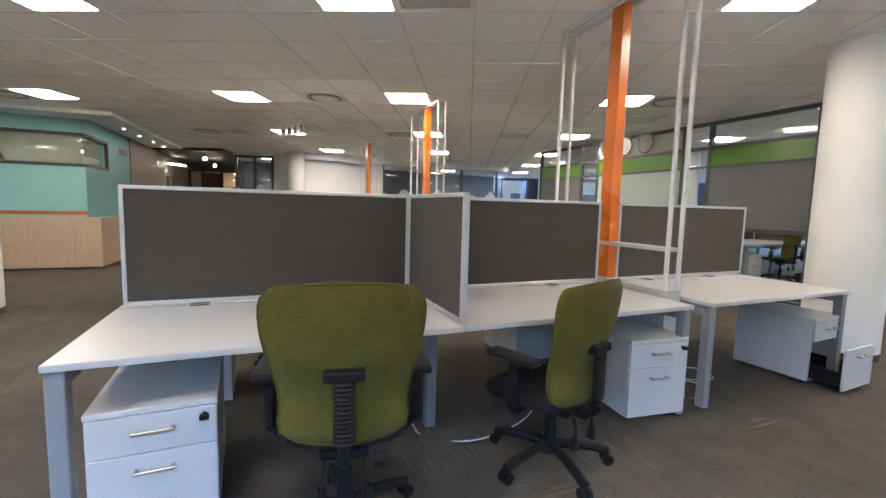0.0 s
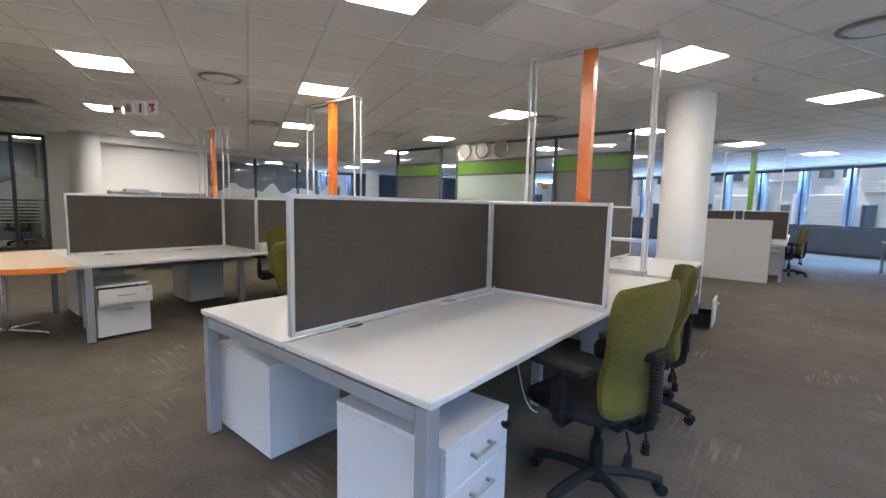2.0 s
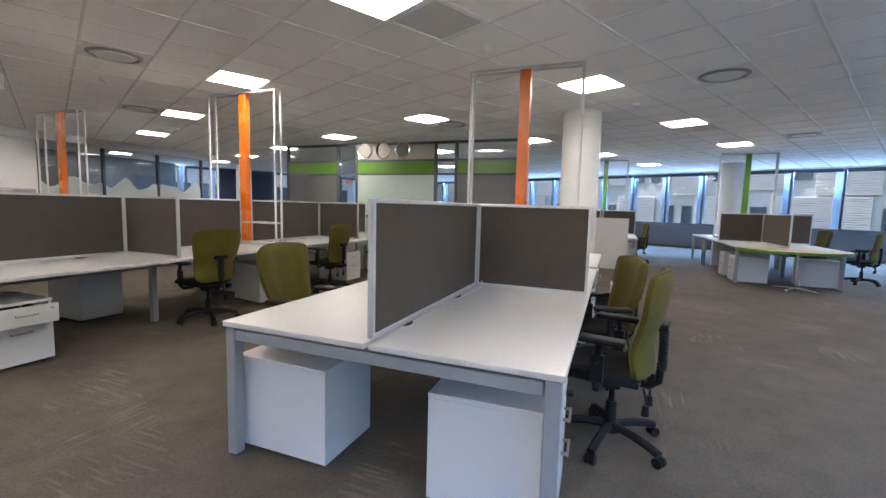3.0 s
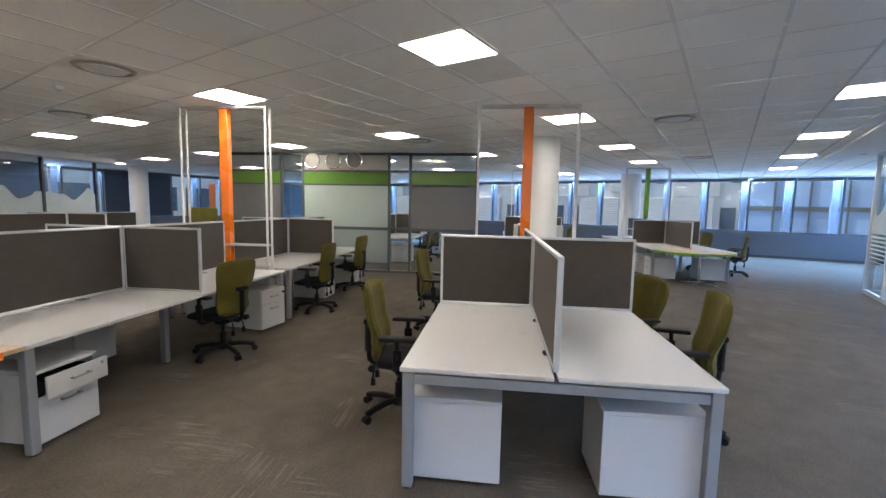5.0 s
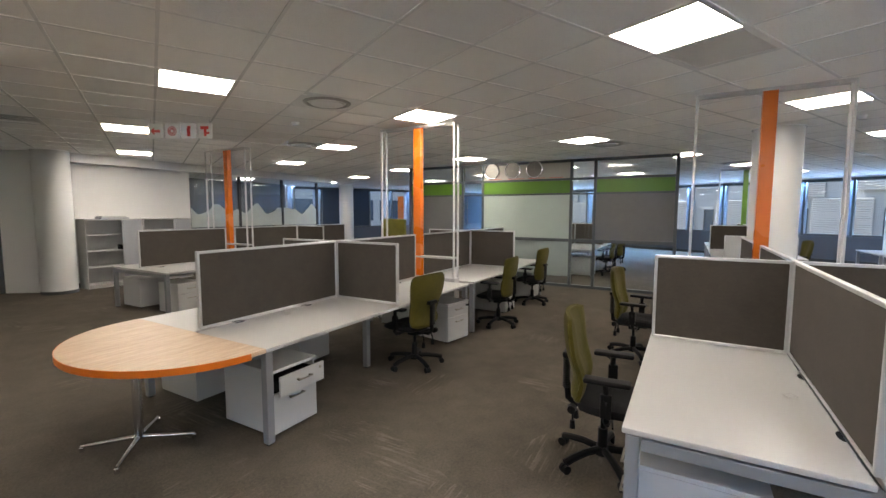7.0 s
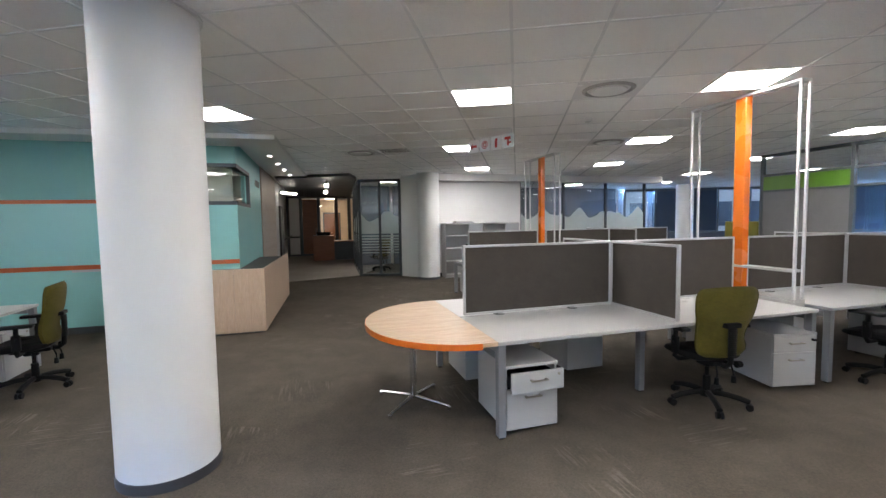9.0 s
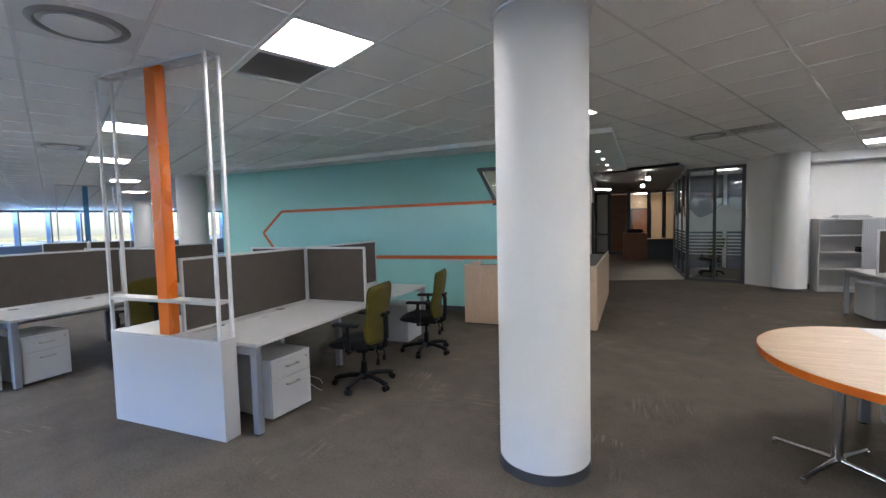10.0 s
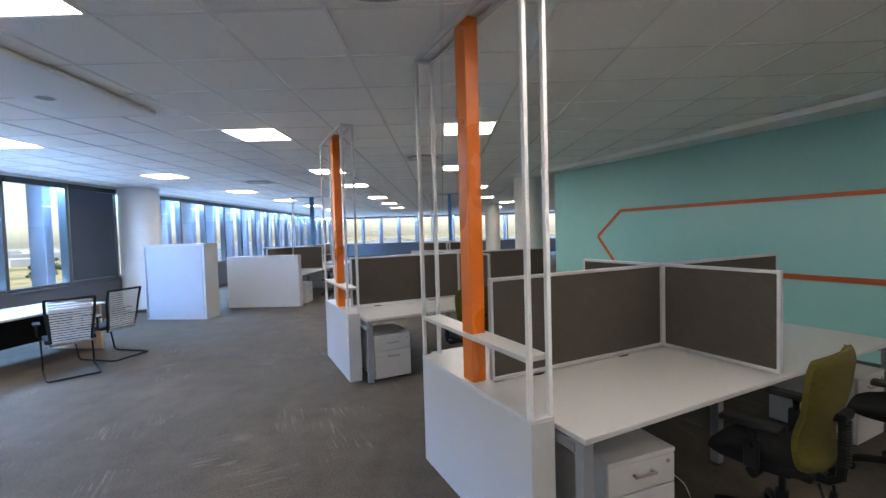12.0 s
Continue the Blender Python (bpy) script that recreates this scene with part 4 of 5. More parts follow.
def lathe_back(bm, cols=20, rows=28):
    """The chair's waisted, curved back cushion: outer and inner faces closed into one soft shell."""
    grid = []
    for side in (0, 1):
        g = []
        for j in range(rows + 1):
            v = 0.5 - 0.5 * math.cos(math.pi * j / rows)
            row = []
            for i in range(cols + 1):
                s = 2 * i / cols - 1
                edge = (1 - abs(s) ** 6) * (1 - abs(2 * v - 1) ** 10)
                bolster = 0.016 * math.exp(-((abs(s) - 0.7) / 0.16) ** 2) * min(1.0, 1.4 - v)
                y = back_mid(s, v) + (0.012 + (0.026 + bolster) * edge if side else -0.012 - 0.022 * edge)
                row.append(bm.verts.new((s * back_half(v), y, back_height(s, v))))
            g.append(row)
        grid.append(g)
    for side, g in enumerate(grid):
        for j in range(rows):
            for i in range(cols):
                q = (g[j][i], g[j][i + 1], g[j + 1][i + 1], g[j + 1][i])
                bm.faces.new(q if side else tuple(reversed(q)))
    a, c = grid
    rim = [(0, i) for i in range(cols + 1)] + [(j, cols) for j in range(1, rows + 1)] + [(rows, i) for i in range(cols - 1, -1, -1)] + [(j, 0) for j in range(rows - 1, 0, -1)]
    for (j0, i0), (j1, i1) in zip(rim, rim[1:] + rim[:1]):
        bm.faces.new((a[j0][i0], a[j1][i1], c[j1][i1], c[j0][i0]))
    return bm


def task_chair():
    """Faces local +y, stands at its base centre."""
    o = thing("task_chair", "olive-green upholstered task chair with black arms and star base", "chair", "green task chairs")
    bm = B()
    n = 24
    ring = []
    for k in range(n):
        a = 2 * math.pi * k / n
        c, s = math.cos(a), math.sin(a)
        x = 0.245 * math.copysign(abs(c) ** 0.55, c)
        y = 0.235 * math.copysign(abs(s) ** 0.55, s) + 0.075
        ring.append((x, y))
    layers = []
    for sc, z in ((0.86, 0.415), (1.0, 0.432), (1.02, 0.455), (0.98, 0.478), (0.86, 0.49), (0.45, 0.484)):
        layers.append([bm.verts.new((x * sc, (y - 0.075) * sc + 0.075, z - (0.025 * max(0, (y - 0.18) / 0.12) if z > 0.44 else 0))) for x, y in ring])
    for p, q in zip(layers, layers[1:]):
        for k in range(n):
            bm.faces.new((p[k], p[(k + 1) % n], q[(k + 1) % n], q[k]))
    bm.faces.new(list(reversed(layers[0])))
    bm.faces.new(layers[-1])
    part("seat", bm, SEATCLOTH, o, "black cloth seat", smooth=True)
    m = pose(0, -0.163, 0)
    back = part("backrest", lathe_back(B()), GREENCLOTH, o, "olive-green waisted cushion", smooth=True, at=m)
    rim = [(-1 + k / 8, 1.0) for k in range(17)] + [(1.0, 1 - k / 16) for k in range(1, 16)] + [(1 - k / 8, 0.0) for k in range(17)] + [(-1.0, k / 16) for k in range(1, 17)]
    part("piping", tube(B(), [(a * back_half(v) * 1.005, back_mid(a, v) - 0.013, back_height(a, v) + 0.002 * (2 * v - 1)) for a, v in rim], 0.0045, 6), GREENCLOTH, back, "olive-green piped seam", smooth=True)
    part("mechanism", box(box(B(), -0.09, -0.15, 0.375, 0.09, 0.16, 0.412, 0.012, 2), -0.05, -0.05, 0.335, 0.05, 0.07, 0.376, 0.01), BLACK, o)
    bm = B()
    tube(bm, [(0, -0.10, 0.39), (0, -0.19, 0.385), (0, -0.235, 0.42), (0, -0.243, 0.52), (0, -0.246, 0.66), (0, -0.24, 0.75)], 0.022, 8)
    spine = part("spine", bm, BLACK, o, "black back bar", smooth=True)
    bm = B()
    rows, n = [], 10
    for k in range(29):
        z, r = 0.49 + k * 0.008, 0.036 if k % 2 else 0.027
        rows.append([bm.verts.new((r * 1.1 * math.cos(2 * math.pi * q / n), -0.249 + r * 0.75 * math.sin(2 * math.pi * q / n), z)) for q in range(n)])
    for p, q in zip(rows, rows[1:]):
        for k in range(n):
            bm.faces.new((p[k], p[(k + 1) % n], q[(k + 1) % n], q[k]))
    part("bellows", bm, BLACK, spine, "ribbed black bellows")
    part("bracket", box(B(), -0.07, -0.27, 0.715, 0.07, -0.212, 0.755, 0.012, 2), BLACK, spine)
    for sx in (-1, 1):
        bm = B()
        tube(bm, [(sx * 0.14, 0.04, 0.40), (sx * 0.25, 0.04, 0.40), (sx * 0.285, 0.035, 0.43), (sx * 0.288, 0.03, 0.56), (sx * 0.285, 0.03, 0.665)], 0.021, 8)
        box(bm, sx * 0.286 - 0.018, 0.0, 0.45, sx * 0.286 + 0.018, 0.065, 0.6, 0.006)
        arm = part("arm", bm, BLACK, o, smooth=True)
        pad = B()
        box(pad, sx * 0.285 - 0.045, -0.10, 0.662, sx * 0.285 + 0.045, 0.17, 0.692, 0.014, 3)
        part("arm_pad", pad, BLACK, arm, smooth=True)
    part("gas_lift", rod(rod(B(), (0, 0, 0.09), (0, 0, 0.25), 0.034, 0.030, 16), (0, 0, 0.25), (0, 0, 0.35), 0.017, n=12), BLACK, o, smooth=True)
    part("hub", rod(B(), (0, 0, 0.072), (0, 0, 0.125), 0.055, 0.04, 16), BLACK, o, smooth=True)
    for k in range(5):
        a = math.pi / 2 + k * 2 * math.pi / 5 + 0.2
        d = Vector((math.cos(a), math.sin(a), 0))
        bm = B()
        tube(bm, [d * 0.03 + Vector((0, 0, 0.105)), d * 0.14 + Vector((0, 0, 0.104)), d * 0.24 + Vector((0, 0, 0.088)), d * 0.305 + Vector((0, 0, 0.068))], 0.024, 8)
        leg = part("base_arm", bm, BLACK, o, smooth=True)
        s = Vector((-d.y, d.x, 0))
        c = d * 0.305 + Vector((0, 0, 0.029))
        bm = B()
        rod(bm, c + s * 0.006, c + s * 0.026, 0.029, n=14)
        rod(bm, c - s * 0.026, c - s * 0.006, 0.029, n=14)
        rod(bm, c - s * 0.006, c + s * 0.006, 0.018, n=10)
        part("castor", bm, BLACK, leg, smooth=True)
    part("seat_lever", tube(B(), [(0.08, 0.06, 0.39), (0.20, 0.07, 0.385), (0.25, 0.075, 0.375)], 0.006, 6), BLACK, o)
    part("knob", rod(B(), (0.10, -0.19, 0.395), (0.145, -0.19, 0.395), 0.03, 0.026, 14), BLACK, o, smooth=True)
    for sx in (-1, 1):
        lv_ = part("tilt_lever", tube(B(), [(sx * 0.07, -0.17, 0.39), (sx * 0.075, -0.19, 0.33), (sx * 0.08, -0.19, 0.29)], 0.007, 6), BLACK, o)
        part("grip", rod(B(), (sx * 0.08, -0.19, 0.30), (sx * 0.081, -0.188, 0.245), 0.016, 0.021, 10), BLACK, lv_, smooth=True)
    return o


CHAIR = task_chair()
first_chair = []


def chair(x, y, facing, label="", drop=0.0):
    """facing: degrees of the way it looks; drop: how far its seat is let down."""
    m = pose(x, y, 0, 0, 0, facing - 90)
    if not first_chair:
        CHAIR.matrix_basis = m
        first_chair.append(1)
        o = CHAIR
    else:
        o = copy_thing(CHAIR, m)
    if drop:
        for c in o.children:
            if c.name.split(".")[0] not in ("hub", "base_arm", "gas_lift"):
                c.matrix_basis = Matrix.Translation((0, 0, -drop)) @ c.matrix_basis
    if label:
        tagged(o, label)
    return o


def on(m, x, y, turn=0.0):
    return m @ pose(x, y, 0, 0, 0, turn)


# bench A
MA = pose(-0.18, 3.005, 0)
bench("white double-sided desk bench with taupe screens", MA, 3)
cage_unit(on(MA, 2 * BAY + GAP / 2, 0, 90), ORANGE)
pedestal(on(MA, 0.32, -0.835, 2), key=True)
pedestal(on(MA, 0.305, 0.855, 180))
pedestal(on(MA, 2.985, -0.83, -7), key=True)
pedestal(on(MA, 2.87, HALF - 0.02, 180))
pedestal(on(MA, 4.81, -0.84, 3), file_out=0.2, label="white mobile pedestal with its file drawer pulled open")
chair(0.825, 1.96, 79)
chair(1.885, 2.04, 110, drop=0.06)
chair(0.75, 4.085, -86)
chair(3.2, 4.15, -95)
# bench B with its oak end
MB = pose(-0.255, 7.055, 0)
bench("white double-sided desk bench with taupe screens", MB, 4, cross=(1, 3))
d_end(on(MB, -0.001, 0), ORANGE, "oak half-oval table end with orange edge on chrome foot")
cage_unit(on(MB, 2 * BAY + GAP / 2, 0, 90), ORANGE)
pedestal(on(MB, 0.30, -HALF + 0.06), top_out=0.09, label="white mobile pedestal with its top drawer ajar")
pedestal(on(MB, 0.36, HALF - 0.02, 180))
pedestal(on(MB, 2.955, -0.845, -11), key=True)
pedestal(on(MB, 1.45, HALF - 0.1, 180))
pedestal(on(MB, 4.90, -HALF + 0.04))
pedestal(on(MB, 6.30, -HALF + 0.04))
chair(1.70, 6.235, 84)
chair(3.755, 6.08, 92)
chair(5.52, 6.13, 87)
# bench behind B
ME = pose(1.43, 11.58, 0)
bench("white double-sided desk bench with taupe screens", ME, 3, gap_after=1, cross=(2,))
cage_unit(on(ME, BAY + GAP / 2, 0, 90), ORANGE)
pedestal(on(ME, 0.40, -HALF + 0.03))
pedestal(on(ME, 0.36, HALF - 0.02, 180))
pedestal(on(ME, 1.25, -HALF + 0.03))
# benches that run to the teal wall
MC = pose(-5.37, 6.17, 0, 0, 0, 90)
bench("white double-sided desk bench with taupe screens", MC, 2, gap_after=9, cross=(1,), half=0.825)
cage_unit(pose(-5.37, 6.09, 0), ORANGE)
pedestal(on(MC, 0.43, -0.77, -6))
pedestal(on(MC, 2.85, -HALF + 0.06))
pedestal(on(MC, 0.42, HALF - 0.05, 180))
chair(-4.36, 7.375, 187)
chair(-4.21, 8.60, 191)
MD = pose(-8.55, 6.10, 0, 0, 0, 90)
bench("white double-sided desk bench with taupe screens", MD, 2, gap_after=9, cross=(1,), half=0.825)
cage_unit(pose(-8.55, 6.005, 0), ORANGE)
pedestal(on(MD, 0.30, -0.79))
pedestal(on(MD, 2.8, -HALF + 0.06))
chair(-7.45, 7.25, 178)
# east benches
MR = pose(8.05, -1.1, 0)
bench("white double-sided desk bench with taupe screens", MR, 3, cross=(1,))
d_end(on(MR, -0.001, 0), GREENPAINT, "oak half-oval table end with green edge on chrome foot")
cage_unit(on(MR, 2 * BAY + GAP / 2, 0, 90), GREENPAINT, colour="green")
pedestal(on(MR, 0.36, -HALF + 0.03))
pedestal(on(MR, 0.36, HALF - 0.03, 180))
pedestal(on(MR, 1.2, HALF - 0.03, 180))
chair(9.4, -2.75, 60)
chair(10.2, -2.2, 95)
MW = pose(9.22, 2.3, 0)
bench("white double-sided desk bench with taupe screens", MW, 3, cross=(1,))
o = thing("end_panel_cabinet", "plain white cabinet at the bench end", "cabinet", "", pose(9.09, 2.3, 0))
part("body", box(B(), -0.1, -0.63, 0, 0.12, 0.63, 1.17, 0.003), LAMINATE, o)
part("top_panel", box(B(), -0.102, -0.632, 1.171, 0.122, 0.632, 1.19, 0.003), LAMINATE, o)
cage_unit(on(MW, 2 * BAY + GAP / 2, 0, 90), GREENPAINT, colour="green")
chair(10.72, 1.38, 100)
pedestal(on(MW, 1.2, -HALF + 0.05))
MW2 = pose(9.3, 6.6, 0)
bench("white double-sided desk bench with taupe screens", MW2, 2, gap_after=9, cross=(1,))
chair(10.1, 5.55, 90)
chair(11.05, 5.45, 78)
pedestal(on(MW2, 0.4, -HALF + 0.05))
# west benches, turned with the outer wall
for cx, cy, n in ((-14.26, 5.48, 3), (-12.6, 9.55, 2)):
    ML = pose(cx, cy, 0, 0, 0, 180 + GRID - 4)
    bench("white double-sided desk bench with dark screens", on(ML, 0.12, 0), n, cross=(1,))
    o = thing("end_panel_cabinet", "plain white cabinet at the bench end", "cabinet", "", ML)
    part("body", box(B(), -0.1, -0.87, 0, 0.09, 0.87, 1.2, 0.003), LAMINATE, o)
    part("top_panel", box(B(), -0.102, -0.872, 1.201, 0.092, 0.872, 1.22, 0.003), LAMINATE, o)
    cage_unit(on(ML, 0.12 + 2 * BAY + GAP / 2, 0, 90), BLUEPAINT, colour="blue")
    pedestal(on(ML, 0.36, -0.94))

chair(-15.2, 7.3, 241)

# ---- lamps and ceiling fixtures ----
lamp_frame = B()
box(lamp_frame, -PITCH / 2 + 0.012, -PITCH / 2 + 0.012, 0.0, PITCH / 2 - 0.012, -PITCH / 2 + 0.028, 0.03)
box(lamp_frame, -PITCH / 2 + 0.012, PITCH / 2 - 0.028, 0.0, PITCH / 2 - 0.012, PITCH / 2 - 0.012, 0.03)
box(lamp_frame, -PITCH / 2 + 0.012, -PITCH / 2 + 0.028, 0.0, -PITCH / 2 + 0.028, PITCH / 2 - 0.028, 0.03)
box(lamp_frame, PITCH / 2 - 0.028, -PITCH / 2 + 0.028, 0.0, PITCH / 2 - 0.012, PITCH / 2 - 0.028, 0.03)
lamp_frame = mesh_from(lamp_frame, "frame", TBAR)
lamp_lens = mesh_from(box(B(), -PITCH / 2 + 0.029, -PITCH / 2 + 0.029, 0.006, PITCH / 2 - 0.029, PITCH / 2 - 0.029, 0.012), "diffuser", PANEL)
for c in light_tiles.values():
    o = thing("ceiling_light", "square recessed white light panel, lit", "ceiling light", "ceiling light panels", Matrix.Translation((c.x, c.y, CEIL - 0.004)) @ GRIDM)
    part("frame", lamp_frame, None, o)
    part("diffuser", lamp_lens, None, o, "glowing white diffuser")
for k in range(4):
    y = 12.0 + 1.07 * k
    o = thing("downlight", "small round recessed downlight, lit", "downlight", "downlights in the bulkhead", pose(-2.25 + 0.06 * k, y, 2.838))
    part("rim", rod(B(), (0, 0, -0.002), (0, 0, 0.004), 0.048, n=24), TBAR, o)
    part("lens", rod(B(), (0, 0, -0.004), (0, 0, -0.0021), 0.034, n=24), DOWN, o)



for k in range(6):
    p = CU * (-8.5 + 3.4 * k) + CV * -0.3
    o = thing("downlight", "small round recessed downlight in the plaster strip", "downlight", "downlights in the plaster strip", pose(p.x, p.y, 2.864))
    part("rim", rod(B(), (0, 0, -0.002), (0, 0, 0.004), 0.075, n=24), TBAR, o)
    part("lens", rod(B(), (0, 0, -0.004), (0, 0, -0.0021), 0.06, n=24), DIAL, o)

# ---- things along the walls ----
# oak planter before the teal room
o = thing("planter", "pale oak waist-high planter box beside the teal wall", "planter")
PZ = 0.95
seams = [-4.21, -2.63, -2.22]
for x0, x1 in zip(seams, seams[1:]):
    part("front_panel", box(B(), x0 + 0.002, 10.13, 0.03, x1 - 0.002, 10.155, PZ, 0.002), OAKUP, o)
ys = [10.13, 11.3, 12.4, 13.5]
for k, (y0, y1) in enumerate(zip(ys, ys[1:])):
    dx = 0.045 * k
    part("side_panel", slab(B(), (-2.222 + dx, y0 + 0.03 if k == 0 else y0 + 0.002), (-2.222 + dx + 0.045, y1 - 0.002), 0.03, PZ, 0.025), OAKUP, o)
part("end_panel", box(B(), -4.208, 10.156, 0.03, -4.186, TY - 0.015, PZ), OAKUP, o)
part("plinth", prism(B(), [(-4.18, 10.18), (-2.27, 10.18), (-2.16, 13.45), (TX1 + 0.01, 13.45), (TX1 + 0.01, TY - 0.02), (-4.18, TY - 0.02)], 0, 0.029), SKIRT, o)
# Solid fill below the rim, coloured dark in place of a hollow.
part("trough_fill", prism(B(), [(-4.18, 10.16), (-2.26, 10.16), (-2.13, 13.48), (TX1 + 0.01, 13.48), (TX1 + 0.01, TY - 0.02), (-4.18, TY - 0.02)], 0.03, PZ - 0.07), SKIRT, o, "dark block for the hollow of the trough")
part("rim", box(B(), -4.18, 10.156, PZ - 0.02, -2.25, 10.19, PZ - 0.001), OAKUP, o)

o = thing("marker_ledge", "small white marker ledge on the teal wall", "shelf")
part("tray", box(B(), -4.92, TY - 0.075, 0.93, -4.52, TY - 0.006, 0.945, 0.003), LAMINATE, o)
part("lip", box(B(), -4.92, TY - 0.08, 0.93, -4.52, TY - 0.0755, 0.96), LAMINATE, o)


def shelf_cabinet(x, y, w, open_left, label):
    o = thing("storage_cabinet", label, "cabinet", "storage cabinets", pose(x, y, 0))
    H, D = 1.5, 0.42
    bm = B()
    box(bm, 0, -D, 0.0, 0.02, 0, H)
    box(bm, w - 0.02, -D, 0.0, w, 0, H)
    box(bm, 0.02, -0.015, 0.02, w - 0.02, 0, H - 0.02)
    part("carcass", bm, LAMINATE, o)
    part("top_panel", box(B(), -0.002, -D - 0.002, H + 0.001, w + 0.002, 0.0, H + 0.022, 0.003), LAMINATE, o)
    part("plinth", box(B(), 0.021, -D + 0.02, 0, w - 0.021, -0.02, 0.06), LAMINATE, o)
    for z in (0.061, 0.44, 0.80, 1.15):
        part("shelf", box(B(), 0.021, -D + 0.01, z, w - 0.021, -0.016, z + 0.02), LAMINATE, o)
    a, b = (w * 0.62, w - 0.022) if open_left else (0.022, w * 0.38)
    bm = B()
    n = int((b - a) / 0.03)
    for k in range(n):
        box(bm, a + k * (b - a) / n, -D + 0.001, 0.062, a + (k + 1) * (b - a) / n - 0.004, -D + 0.009, H - 0.005)
    tagged(part("tambour_door", bm, LAMINATE_GREY, o, "half-open grey tambour shutter"), kind="stuff")


shelf_cabinet(1.98, 15.27, 1.12, True, "white half-open tambour cabinet against the white wall")
shelf_cabinet(3.12, 15.27, 1.12, True, "white half-open tambour cabinet against the white wall")
o = thing("telephone", "black desk telephone on a cabinet shelf", "telephone", "", pose(2.75, 15.0, 0.82))
part("body", box(B(), -0.09, -0.1, 0, 0.09, 0.1, 0.07, 0.015), BLACK, o)
part("handset", box(B(), -0.09, -0.1, 0.071, -0.03, 0.1, 0.11, 0.012), BLACK, o)
o = thing("paper_stack", "low stack of white binders on a cabinet", "binders", "", pose(2.6, 15.05, 1.524))
part("binder", box(B(), -0.3, -0.15, 0, 0.25, 0.15, 0.03, 0.003), LAMINATE_GREY, o)
part("binder", box(B(), -0.28, -0.14, 0.031, 0.2, 0.15, 0.06, 0.003), LAMINATE, o)

# reception counter in the corridor
o = thing("reception_desk", "red-brown veneered reception counter with dark front", "desk", "", pose(-0.7, 22.1, 0))
part("side_block", box(B(), -0.9, -0.1, 0, -0.05, 0.75, 1.05, 0.006), BROWNWOOD, o, "red-brown veneer block")
part("front", box(B(), -0.049, 0.1, 0, 1.1, 0.7, 0.78, 0.004), DARKFRAME, o, "dark counter front")
part("counter_top", box(B(), -0.049, 0.05, 0.781, 1.12, 0.74, 0.82, 0.004), BROWNWOOD, o)
part("monitor", box(B(), -0.75, 0.3, 1.051, -0.2, 0.36, 1.2, 0.01), BLACK, o)

# lobby and corridor lamps
lob = mesh_from(box(B(), -0.3, -0.3, 0, 0.3, 0.3, 0.01), "lens", LOBBY)
for x, y in ((-1.6, 26.2), (0.2, 26.2), (-3.6, 27.4), (-0.6, 28.0)):
    o = thing("lobby_light", "square warm-lit lobby ceiling light", "ceiling light", "lobby lights", pose(x, y, CEIL - 0.03))
    part("frame", box(B(), -0.32, -0.32, 0.0101, 0.32, 0.32, 0.025), TBAR, o)
    part("lens", lob, None, o)
for k in range(2):
    o = thing("spot_light", "small corridor spotlight with a glowing lens", "spotlight", "corridor spotlights", pose(-1.14 + 0.04 * k, 16.3 + 2.77 * k, 2.651))
    part("stem", rod(B(), (0, 0, 0.10), (0, 0, 0.184), 0.012, n=10), BLACK, o)
    part("head", rod(B(), (0, 0, 0.05), (0, 0, 0.099), 0.06, n=18), BLACK, o, smooth=True)
    part("lens", rod(B(), (0, 0, -0.03), (0, 0, 0.049), 0.052, n=18), SPOT, o, smooth=True)
o = thing("linear_light", "slim linear corridor light, lit", "ceiling light", "", pose(-2.31, 18.86, 2.60, 0, 0, -27))
part("housing", box(B(), -0.04, -0.47, 0.021, 0.04, 0.47, 0.06), DARKFRAME, o)
part("lens", box(B(), -0.03, -0.46, -0.02, 0.03, 0.46, 0.02), DOWN, o)
for q in (-0.4, 0.4):
    part("wire", rod(B(), (0, q, 0.06), (0, q, 0.234), 0.004, n=6), BLACK, o)


o = thing("acoustic_screen", "olive-green upholstered acoustic screen on the floor", "screen", "", pose(10.0, 12.6, 0, 0, 0, 78))
part("panel", box(B(), -0.6, -0.05, 0.03, 0.6, 0.05, 1.45, 0.02, 2), OLIVE, o)
for sx in (-0.5, 0.5):
    part("foot", box(B(), sx - 0.03, -0.2, 0, sx + 0.03, 0.2, 0.029, 0.005), STEEL_GREY, o)

